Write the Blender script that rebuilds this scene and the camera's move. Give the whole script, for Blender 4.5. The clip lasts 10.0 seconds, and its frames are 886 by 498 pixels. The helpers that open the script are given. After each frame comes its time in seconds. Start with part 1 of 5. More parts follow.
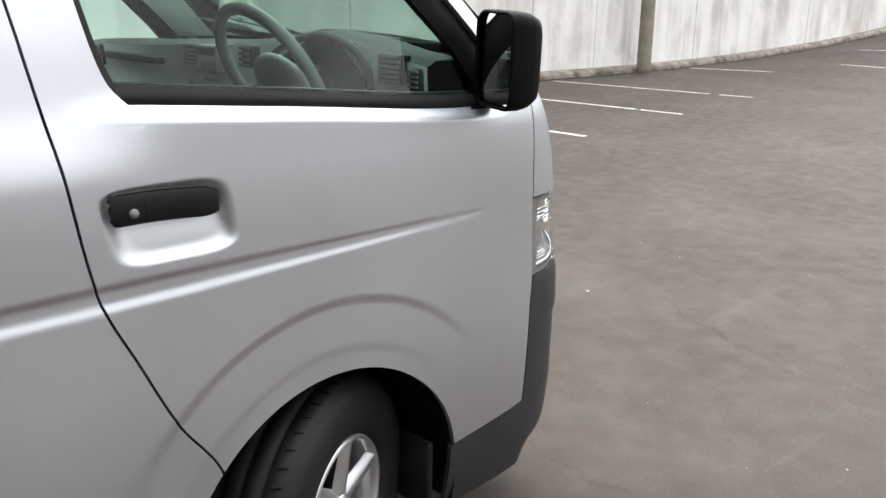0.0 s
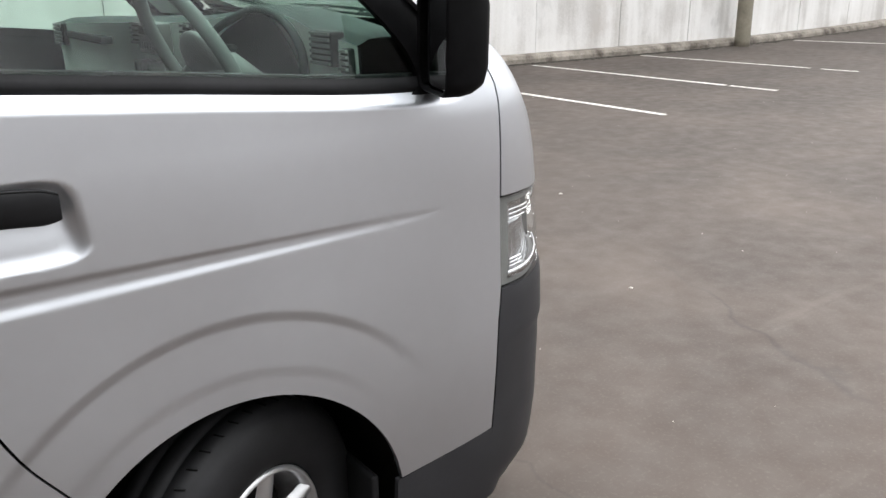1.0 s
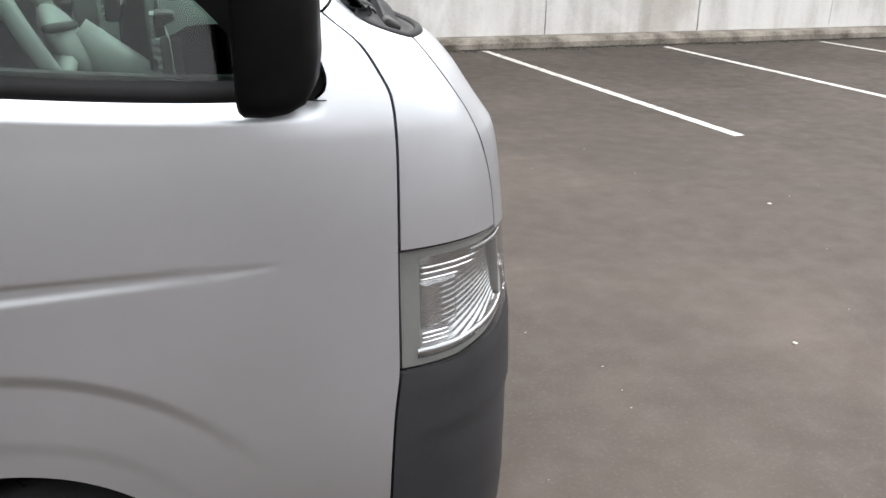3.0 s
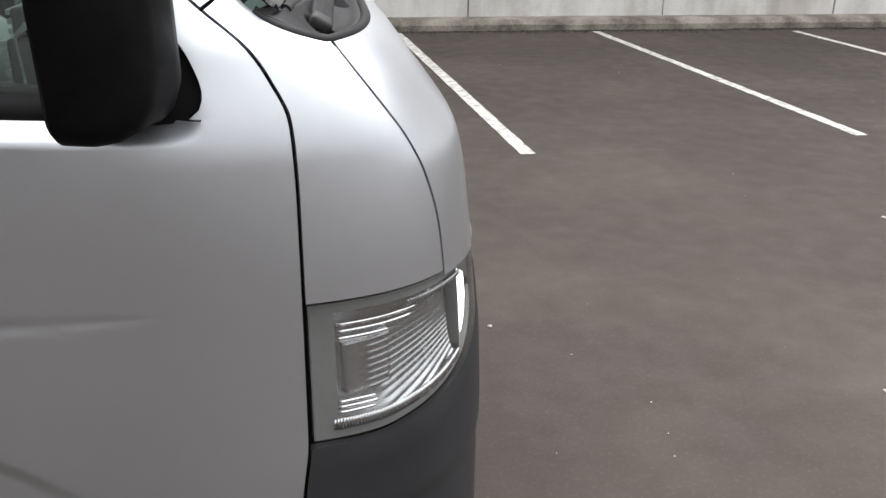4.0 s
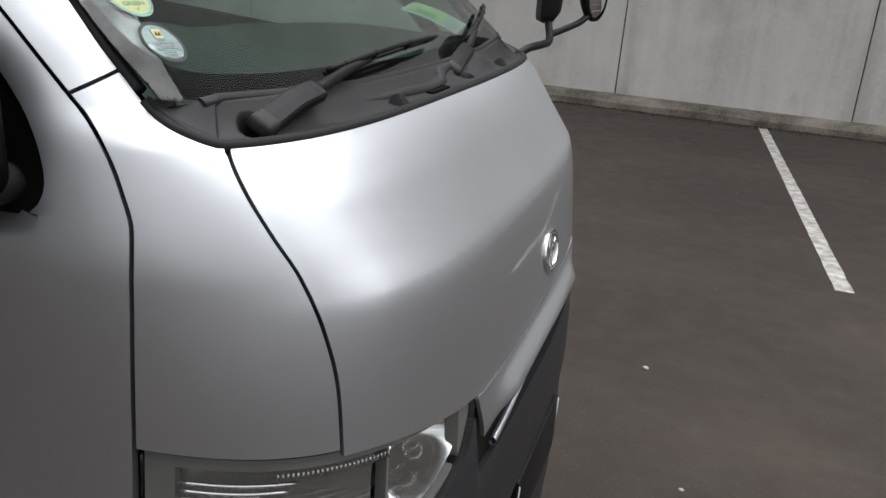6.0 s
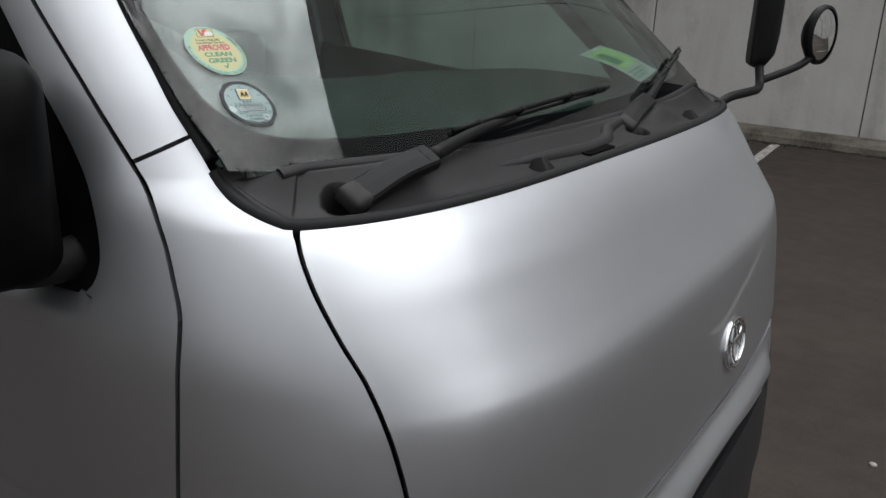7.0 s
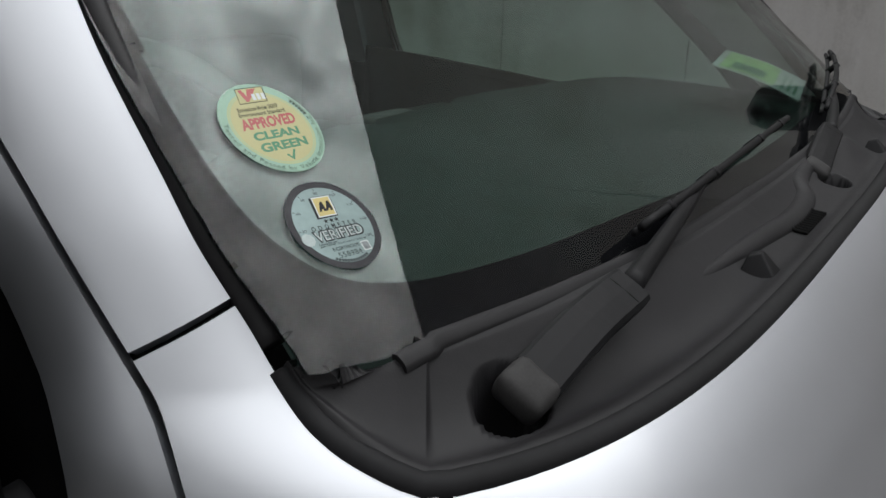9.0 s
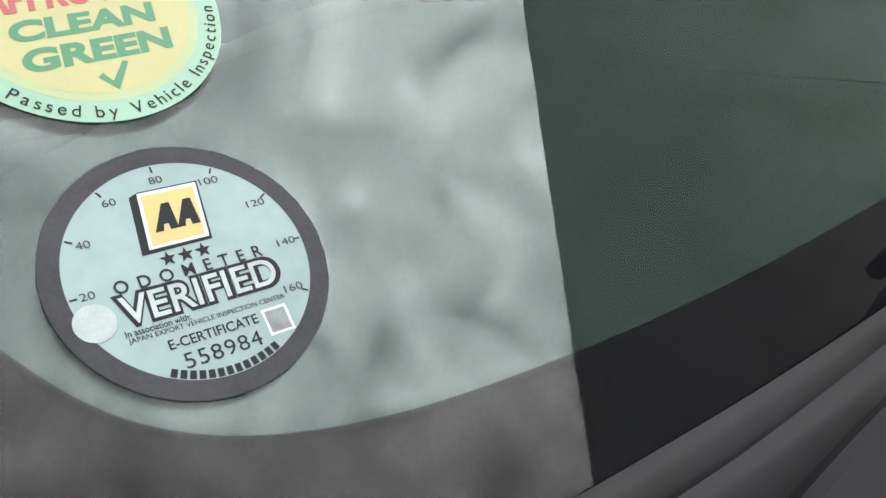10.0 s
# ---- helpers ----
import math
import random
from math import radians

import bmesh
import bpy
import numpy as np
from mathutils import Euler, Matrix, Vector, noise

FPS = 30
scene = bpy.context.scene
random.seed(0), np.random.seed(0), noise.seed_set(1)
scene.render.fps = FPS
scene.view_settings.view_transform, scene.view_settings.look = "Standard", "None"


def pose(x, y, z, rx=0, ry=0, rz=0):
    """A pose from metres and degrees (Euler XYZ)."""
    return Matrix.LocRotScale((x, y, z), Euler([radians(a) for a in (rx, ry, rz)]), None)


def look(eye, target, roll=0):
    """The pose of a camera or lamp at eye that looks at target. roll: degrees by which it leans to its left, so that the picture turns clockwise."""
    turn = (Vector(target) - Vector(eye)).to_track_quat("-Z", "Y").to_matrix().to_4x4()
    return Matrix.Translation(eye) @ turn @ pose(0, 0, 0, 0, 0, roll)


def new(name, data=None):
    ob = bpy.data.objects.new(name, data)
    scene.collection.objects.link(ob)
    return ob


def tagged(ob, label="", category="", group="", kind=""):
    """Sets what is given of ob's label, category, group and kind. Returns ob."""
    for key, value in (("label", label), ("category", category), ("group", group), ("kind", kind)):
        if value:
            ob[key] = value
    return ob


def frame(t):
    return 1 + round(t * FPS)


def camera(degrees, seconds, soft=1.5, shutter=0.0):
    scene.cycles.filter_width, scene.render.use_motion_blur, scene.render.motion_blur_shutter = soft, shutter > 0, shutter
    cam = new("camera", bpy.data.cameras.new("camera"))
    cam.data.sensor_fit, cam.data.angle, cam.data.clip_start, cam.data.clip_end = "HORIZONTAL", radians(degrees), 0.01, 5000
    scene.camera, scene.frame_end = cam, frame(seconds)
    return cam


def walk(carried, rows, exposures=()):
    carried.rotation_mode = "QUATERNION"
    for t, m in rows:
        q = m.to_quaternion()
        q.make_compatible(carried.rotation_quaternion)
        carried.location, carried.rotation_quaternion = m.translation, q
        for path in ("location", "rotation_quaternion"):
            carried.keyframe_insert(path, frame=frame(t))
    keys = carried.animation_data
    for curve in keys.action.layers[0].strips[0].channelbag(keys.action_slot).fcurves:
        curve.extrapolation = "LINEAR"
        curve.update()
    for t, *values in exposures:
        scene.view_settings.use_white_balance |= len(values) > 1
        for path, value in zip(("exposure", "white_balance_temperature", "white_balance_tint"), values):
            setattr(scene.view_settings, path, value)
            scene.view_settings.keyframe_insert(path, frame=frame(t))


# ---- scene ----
import functools

cam = camera(55.5, 10.0)
PATH = [
    (0, (-1.705, -2.219, 1.502), (-0.366, -0.844, 0.94), 0.9),
    (0.5, (-1.478, -2.244, 1.506), (-0.272, -0.764, 0.909), 1.0),
    (1, (-1.244, -2.222, 1.488), (-0.09, -0.709, 0.871), -0.2),
    (1.5, (-1.006, -2.151, 1.5), (0.091, -0.646, 0.771), 1.3),
    (2, (-0.82, -2.103, 1.487), (0.163, -0.525, 0.75), 1.3),
    (2.5, (-0.54, -2.101, 1.495), (0.181, -0.377, 0.781), 2.8),
    (3, (-0.326, -2.076, 1.501), (0.238, -0.291, 0.797), 0.6),
    (3.2, (-0.241, -2.021, 1.506), (0.306, -0.241, 0.776), 3.1),
    (4.3, (0.157, -1.825, 1.512), (0.284, 0.022, 0.756), 0.7),
    (4.5, (0.273, -1.819, 1.52), (0.269, 0.051, 0.811), 1.9),
    (5, (0.478, -1.79, 1.53), (0.27, 0.081, 0.855), 0.4),
    (5.2, (0.515, -1.752, 1.535), (0.268, 0.122, 0.881), 1.2),
    (6.3, (0.55, -1.424, 1.554), (-0.153, 0.33, 0.897), 4.7),
    (6.5, (0.548, -1.394, 1.553), (-0.255, 0.312, 0.886), 4.1),
    (7, (0.571, -1.262, 1.563), (-0.456, 0.346, 0.965), 2.9),
    (7.5, (0.583, -1.167, 1.565), (-0.627, 0.299, 0.942), 2.3),
    (8, (0.542, -1.111, 1.578), (-0.748, 0.28, 0.945), 2.4),
    (8.5, (0.38, -1.078, 1.582), (-0.827, 0.398, 0.976), 2.1),
    (9, (0.241, -0.991, 1.58), (-0.821, 0.58, 0.943), 1.5),
    (9.2, (0.194, -0.928, 1.563), (-0.863, 0.629, 0.886), 2.3),
    (9.5, (0.157, -0.825, 1.562), (-1.02, 0.58, 0.763), 1.1),
    (9.7, (0.127, -0.765, 1.551), (-1.12, 0.564, 0.726), 0.5),
    (10, (0.085, -0.712, 1.52), (-1.222, 0.517, 0.636), -1.9),
]
walk(cam, [(t, look(eye, target, roll)) for t, eye, target, roll in PATH],
     exposures=[(0.0, 0.45), (3.2, 0.42), (4.3, -0.25), (5.2, -0.58), (6.3, -1.05), (7.0, -1.45), (8.0, -1.85), (9.0, -1.65), (9.5, -1.35), (10.0, -0.8)])

# ---- light ----
SUN_HEADING, SUN_HEIGHT = 78.0, 48.0
_h, _e = radians(SUN_HEADING), radians(SUN_HEIGHT)
SUN_WAY = Vector((math.cos(_h) * math.cos(_e), math.sin(_h) * math.cos(_e), math.sin(_e)))
world = bpy.data.worlds.new("world")
scene.world = world
world.use_nodes = True
wn, wl = world.node_tree.nodes, world.node_tree.links
wn.clear()
w_out = wn.new("ShaderNodeOutputWorld")
w_bg = wn.new("ShaderNodeBackground")
w_sky = wn.new("ShaderNodeTexSky")
w_sky.sky_type, w_sky.sun_disc = "NISHITA", False
w_sky.sun_elevation, w_sky.sun_rotation = radians(SUN_HEIGHT), radians(90 - SUN_HEADING)
w_pos = wn.new("ShaderNodeTexCoord")
w_noise = wn.new("ShaderNodeTexNoise")
w_noise.inputs["Scale"].default_value, w_noise.inputs["Detail"].default_value = 8.0, 12.0
w_noise.inputs["Roughness"].default_value, w_noise.inputs["Distortion"].default_value = 0.6, 0.5
w_ramp = wn.new("ShaderNodeMapRange")
w_ramp.inputs["From Min"].default_value, w_ramp.inputs["From Max"].default_value = 0.36, 0.66
w_ramp.inputs["To Min"].default_value, w_ramp.inputs["To Max"].default_value = 0.55, 1.75
# thin cloud is brightest round the hidden sun
w_dot = wn.new("ShaderNodeVectorMath")
w_dot.operation = "DOT_PRODUCT"
w_dot.inputs[1].default_value = SUN_WAY
w_near = wn.new("ShaderNodeMath")
w_near.operation = "MAXIMUM"
w_near.inputs[1].default_value = 0.0
w_pow = wn.new("ShaderNodeMath")
w_pow.operation = "POWER"
w_pow.inputs[1].default_value = 2.4
w_glow = wn.new("ShaderNodeMath")
w_glow.operation = "MULTIPLY_ADD"
w_glow.inputs[1].default_value, w_glow.inputs[2].default_value = 58.0, 15.0
w_mul = wn.new("ShaderNodeMath")
w_mul.operation = "MULTIPLY"
w_tint = wn.new("ShaderNodeVectorMath")
w_tint.operation = "SCALE"
w_tint.inputs[0].default_value = (0.985, 1.0, 1.01)
w_mix = wn.new("ShaderNodeMix")
w_mix.data_type = "RGBA"
w_mix.inputs["Factor"].default_value = 0.95
wl.new(w_pos.outputs["Generated"], w_noise.inputs["Vector"])
wl.new(w_pos.outputs["Generated"], w_dot.inputs[0])
wl.new(w_dot.outputs["Value"], w_near.inputs[0])
wl.new(w_near.outputs[0], w_pow.inputs[0])
wl.new(w_pow.outputs[0], w_glow.inputs[0])
wl.new(w_noise.outputs["Fac"], w_ramp.inputs["Value"])
wl.new(w_ramp.outputs["Result"], w_mul.inputs[0])
wl.new(w_glow.outputs[0], w_mul.inputs[1])
w_xyz, w_up, w_grad = wn.new("ShaderNodeSeparateXYZ"), wn.new("ShaderNodeMath"), wn.new("ShaderNodeMath")
w_up.operation, w_grad.operation = "MULTIPLY_ADD", "MULTIPLY"
w_up.inputs[1].default_value, w_up.inputs[2].default_value = 0.62, 0.56
wl.new(w_pos.outputs["Generated"], w_xyz.inputs["Vector"])
wl.new(w_xyz.outputs["Z"], w_up.inputs[0])
wl.new(w_up.outputs[0], w_grad.inputs[0])
wl.new(w_mul.outputs[0], w_grad.inputs[1])
wl.new(w_grad.outputs[0], w_tint.inputs["Scale"])
wl.new(w_sky.outputs["Color"], w_mix.inputs["A"])
wl.new(w_tint.outputs["Vector"], w_mix.inputs["B"])
wl.new(w_mix.outputs["Result"], w_bg.inputs["Color"])
w_bg.inputs["Strength"].default_value = 0.12
wl.new(w_bg.outputs["Background"], w_out.inputs["Surface"])
sun = new("sun", bpy.data.lights.new("sun", "SUN"))
sun.data.energy, sun.data.angle, sun.data.color = 0.5, radians(150), (1.0, 0.97, 0.92)
sun.matrix_world = look(20 * SUN_WAY, (0, 0, 0))


# ---- materials ----
def material(name, color, rough=0.5, metal=0.0, noise_scale=0.0, spread=0.0, bump=0.0, bump_scale=60.0, coat=0.0, second=None, rough_spread=0.0, coords="Object", spec=0.5):
    m = bpy.data.materials.new(name)
    m.use_nodes = True
    n, l = m.node_tree.nodes, m.node_tree.links
    b = n["Principled BSDF"]
    b.inputs["Base Color"].default_value = (*color, 1)
    b.inputs["Roughness"].default_value = rough
    b.inputs["Metallic"].default_value = metal
    b.inputs["Specular IOR Level"].default_value = spec
    b.inputs["Coat Weight"].default_value = coat
    b.inputs["Coat Roughness"].default_value = 0.04
    tc = n.new("ShaderNodeTexCoord")
    if noise_scale:
        big, fine = n.new("ShaderNodeTexNoise"), n.new("ShaderNodeTexNoise")
        big.inputs["Scale"].default_value, big.inputs["Detail"].default_value = noise_scale, 6
        fine.inputs["Scale"].default_value, fine.inputs["Detail"].default_value = noise_scale * 14, 4
        add = n.new("ShaderNodeMath")
        add.operation = "MULTIPLY_ADD"
        add.inputs[1].default_value = 0.4
        ramp = n.new("ShaderNodeValToRGB")
        other = second or tuple(c * (1 - spread) for c in color)
        ramp.color_ramp.elements[0].position, ramp.color_ramp.elements[1].position = 0.5, 0.9
        ramp.color_ramp.elements[0].color = (*other, 1)
        ramp.color_ramp.elements[1].color = (*(min(1, c * (1 + spread)) for c in color), 1)
        for t in (big, fine):
            l.new(tc.outputs[coords], t.inputs["Vector"])
        l.new(fine.outputs["Fac"], add.inputs[0])
        l.new(big.outputs["Fac"], add.inputs[2])
        l.new(add.outputs[0], ramp.inputs["Fac"])
        l.new(ramp.outputs["Color"], b.inputs["Base Color"])
        if rough_spread:
            mr = n.new("ShaderNodeMapRange")
            mr.inputs["From Min"].default_value, mr.inputs["From Max"].default_value = 0.4, 0.95
            mr.inputs["To Min"].default_value, mr.inputs["To Max"].default_value = rough - rough_spread, rough + rough_spread
            l.new(add.outputs[0], mr.inputs["Value"])
            l.new(mr.outputs["Result"], b.inputs["Roughness"])
    if bump:
        bn, bu = n.new("ShaderNodeTexNoise"), n.new("ShaderNodeBump")
        bn.inputs["Scale"].default_value, bn.inputs["Detail"].default_value = bump_scale, 5
        bu.inputs["Strength"].default_value, bu.inputs["Distance"].default_value = bump, min(0.004, 0.25 / bump_scale)
        l.new(tc.outputs[coords], bn.inputs["Vector"])
        l.new(bn.outputs["Fac"], bu.inputs["Height"])
        l.new(bu.outputs["Normal"], b.inputs["Normal"])
    return m


PAINT = material("silver_paint", (0.55, 0.565, 0.60), 0.41, 0.94, noise_scale=2.5, spread=0.025, coat=0.6, rough_spread=0.03)
RUBBER = material("black_rubber", (0.010, 0.010, 0.011), 0.65, noise_scale=9, spread=0.3, spec=0.22)
TRIM = material("black_trim", (0.010, 0.010, 0.011), 0.45, noise_scale=8, spread=0.25, bump=0.15, bump_scale=900, spec=0.14)
COWL = material("cowl_plastic", (0.019, 0.0185, 0.020), 0.5, noise_scale=7, spread=0.25, bump=0.2, bump_scale=700, rough_spread=0.08, spec=0.22)
BUMPER = material("bumper_plastic", (0.028, 0.028, 0.031), 0.45, noise_scale=5, spread=0.2, bump=0.12, bump_scale=900, rough_spread=0.05, spec=0.22)
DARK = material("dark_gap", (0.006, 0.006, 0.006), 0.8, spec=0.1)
CHROME = material("chrome", (0.75, 0.75, 0.76), 0.08, 1.0)
SILVER = material("wheel_silver", (0.52, 0.52, 0.53), 0.3, 0.8, noise_scale=10, spread=0.08)
SHELL = material("mirror_shell_plastic", (0.0045, 0.0045, 0.005), 0.5, noise_scale=30, spread=0.3, bump=0.2, bump_scale=1200, spec=0.06)
INTERIOR = material("grey_interior_plastic", (0.66, 0.72, 0.69), 0.65, noise_scale=4, spread=0.06, spec=0.3)
INTERIOR_DARK = material("dark_interior_plastic", (0.020, 0.022, 0.022), 0.65, noise_scale=20, spread=0.15, spec=0.22)


def weathered(name, dark, mid, pale, patch_scale, streak, grain_scale, rough, grain=0.35, bump=0.4, bump_scale=120):
    """Mineral surface: broad worn patches, drawn-out stains (streak scales x, y, z) and a fine grain."""
    m = bpy.data.materials.new(name)
    m.use_nodes = True
    n, l = m.node_tree.nodes, m.node_tree.links
    b = n["Principled BSDF"]
    b.inputs["Roughness"].default_value = rough
    tc = n.new("ShaderNodeTexCoord")
    mp = n.new("ShaderNodeMapping")
    mp.inputs["Scale"].default_value = streak
    l.new(tc.outputs["Object"], mp.inputs["Vector"])
    fields = []
    for src, sc, det, dist in ((tc.outputs["Object"], patch_scale, 5, 0.6), (mp.outputs["Vector"], 1.0, 6, 0.3), (tc.outputs["Object"], grain_scale, 3, 0.0)):
        t = n.new("ShaderNodeTexNoise")
        t.inputs["Scale"].default_value, t.inputs["Detail"].default_value, t.inputs["Distortion"].default_value = sc, det, dist
        l.new(src, t.inputs["Vector"])
        fields.append(t.outputs["Fac"])
    mean = n.new("ShaderNodeMath")
    mean.operation = "ADD"
    l.new(fields[0], mean.inputs[0])
    l.new(fields[1], mean.inputs[1])
    half = n.new("ShaderNodeMath")
    half.operation = "MULTIPLY_ADD"
    half.inputs[1].default_value = grain
    l.new(fields[2], half.inputs[0])
    l.new(mean.outputs[0], half.inputs[2])
    spread = n.new("ShaderNodeMapRange")
    spread.inputs["From Min"].default_value, spread.inputs["From Max"].default_value = 0.72 + grain * 0.4, 1.32 + grain * 0.6
    l.new(half.outputs[0], spread.inputs["Value"])
    ramp = n.new("ShaderNodeValToRGB")
    ramp.color_ramp.elements[0].color, ramp.color_ramp.elements[1].color = (*dark, 1), (*pale, 1)
    e = ramp.color_ramp.elements.new(0.5)
    e.color = (*mid, 1)
    l.new(spread.outputs["Result"], ramp.inputs["Fac"])
    l.new(ramp.outputs["Color"], b.inputs["Base Color"])
    bn, bu = n.new("ShaderNodeTexNoise"), n.new("ShaderNodeBump")
    bn.inputs["Scale"].default_value, bn.inputs["Detail"].default_value = bump_scale, 5
    bu.inputs["Strength"].default_value, bu.inputs["Distance"].default_value = bump, min(0.004, 0.25 / bump_scale)
    l.new(tc.outputs["Object"], bn.inputs["Vector"])
    l.new(bn.outputs["Fac"], bu.inputs["Height"])
    l.new(bu.outputs["Normal"], b.inputs["Normal"])
    return m


def asphalt():
    """Old car park asphalt: broad mottling, pale scuffs, stone grain, a few hairline cracks."""
    m = bpy.data.materials.new("asphalt")
    m.use_nodes = True
    n, l = m.node_tree.nodes, m.node_tree.links
    b = n["Principled BSDF"]
    b.inputs["Specular IOR Level"].default_value = 0.35
    tc = n.new("ShaderNodeTexCoord")

    def field(scale, detail, rough, squash=(1, 1, 1), turn=0.0):
        mp, t = n.new("ShaderNodeMapping"), n.new("ShaderNodeTexNoise")
        mp.inputs["Scale"].default_value, mp.inputs["Rotation"].default_value = squash, (0, 0, radians(turn))
        t.inputs["Scale"].default_value, t.inputs["Detail"].default_value, t.inputs["Roughness"].default_value = scale, detail, rough
        l.new(tc.outputs["Object"], mp.inputs["Vector"])
        l.new(mp.outputs["Vector"], t.inputs["Vector"])
        return t.outputs["Fac"]

    def span(src, lo, hi, out_lo=0.0, out_hi=1.0):
        r = n.new("ShaderNodeMapRange")
        for key, v in (("From Min", lo), ("From Max", hi), ("To Min", out_lo), ("To Max", out_hi)):
            r.inputs[key].default_value = v
        l.new(src, r.inputs["Value"])
        return r.outputs["Result"]

    def blend(fac, base, over):
        x = n.new("ShaderNodeMix")
        x.data_type = "RGBA"
        for key, v in (("Factor", fac), ("A", base), ("B", over)):
            if isinstance(v, tuple):
                x.inputs[key].default_value = (*v, 1)
            else:
                l.new(v, x.inputs[key])
        return x.outputs["Result"]

    def times(p, q):
        x = n.new("ShaderNodeMath")
        x.operation = "MULTIPLY"
        l.new(p, x.inputs[0])
        l.new(q, x.inputs[1])
        return x.outputs[0]

    broad = span(field(0.34, 4, 0.5, (1, 1.3, 1), 20), 0.3, 0.72)
    col = blend(broad, (0.0310, 0.0237, 0.0193), (0.0475, 0.0367, 0.0303))
    col = blend(span(field(0.7, 4, 0.52, (1.0, 1.2, 1), -25), 0.46, 0.80, 0.0, 0.52), col, (0.079, 0.062, 0.0515))
    col = blend(span(field(1.3, 5, 0.6, (0.35, 2.2, 1), 32), 0.63, 0.80, 0.0, 0.5), col, (0.092, 0.078, 0.068))
    col = blend(span(field(3.4, 6, 0.7), 0.62, 0.80, 0.0, 0.14), col, (0.021, 0.0175, 0.0155))
    col = blend(span(field(70, 3, 0.6), 0.54, 0.74, 0.0, 0.26), col, (0.10, 0.086, 0.075))
    warp, cells = n.new("ShaderNodeVectorMath"), n.new("ShaderNodeTexVoronoi")
    warp.operation = "MULTIPLY_ADD"
    warp.inputs[1].default_value = (0.5, 0.5, 0.0)
    wob = n.new("ShaderNodeTexNoise")
    wob.inputs["Scale"].default_value, wob.inputs["Detail"].default_value = 1.6, 6
    l.new(tc.outputs["Object"], wob.inputs["Vector"])
    l.new(wob.outputs["Color"], warp.inputs[0])
    l.new(tc.outputs["Object"], warp.inputs[2])
    cells.feature = "DISTANCE_TO_EDGE"
    cells.inputs["Scale"].default_value = 0.33
    l.new(warp.outputs["Vector"], cells.inputs["Vector"])
    crack = times(span(cells.outputs["Distance"], 0.0, 0.0035, 1.0, 0.0), span(field(0.7, 3, 0.5), 0.55, 0.66, 0.0, 0.4))
    col = blend(crack, col, (0.014, 0.012, 0.011))
    l.new(col, b.inputs["Base Color"])
    l.new(span(field(6, 4, 0.6), 0.3, 0.7, 0.72, 0.92), b.inputs["Roughness"])
    bu = n.new("ShaderNodeBump")
    bu.inputs["Strength"].default_value, bu.inputs["Distance"].default_value = 0.12, 0.0015
    l.new(field(95, 5, 0.65), bu.inputs["Height"])
    l.new(bu.outputs["Normal"], b.inputs["Normal"])
    return m


ASPHALT = asphalt()
CONCRETE = weathered("concrete", (0.46, 0.44, 0.42), (0.66, 0.645, 0.63), (0.76, 0.75, 0.74), 0.7, (3.2, 3.2, 0.25), 30, 0.85, grain=0.25, bump=0.25, bump_scale=25)
def stain(m, scale, color, lo, hi, most):
    """Lays large soft stains of one colour over a material's base colour."""
    n, l = m.node_tree.nodes, m.node_tree.links
    b = n["Principled BSDF"]
    base = b.inputs["Base Color"].links[0].from_socket
    tc, mp, t, r, x = (n.new("ShaderNode" + k) for k in ("TexCoord", "Mapping", "TexNoise", "MapRange", "Mix"))
    mp.inputs["Scale"].default_value = scale
    t.inputs["Scale"].default_value, t.inputs["Detail"].default_value, t.inputs["Roughness"].default_value = 1.0, 6, 0.62
    for key, v in (("From Min", lo), ("From Max", hi), ("To Max", most)):
        r.inputs[key].default_value = v
    x.data_type = "RGBA"
    x.inputs["B"].default_value = (*color, 1)
    l.new(tc.outputs["Object"], mp.inputs["Vector"])
    l.new(mp.outputs["Vector"], t.inputs["Vector"])
    l.new(t.outputs["Fac"], r.inputs["Value"])
    l.new(r.outputs["Result"], x.inputs["Factor"])
    l.new(base, x.inputs["A"])
    l.new(x.outputs["Result"], b.inputs["Base Color"])


stain(CONCRETE, (0.5, 0.5, 0.35), (0.40, 0.34, 0.295), 0.54, 0.72, 0.75)
stain(CONCRETE, (1.6, 1.6, 0.9), (0.36, 0.35, 0.34), 0.60, 0.75, 0.55)
KERB = material("kerb_concrete", (0.20, 0.18, 0.155), 0.9, noise_scale=3.2, spread=0.35, second=(0.055, 0.044, 0.034), bump=0.5, bump_scale=30)
LINE = material("line_paint", (0.58, 0.56, 0.53), 0.8, noise_scale=14, spread=0.12, second=(0.20, 0.185, 0.17))
MIRROR = material("mirror_glass", (0.85, 0.87, 0.88), 0.02, 1.0)


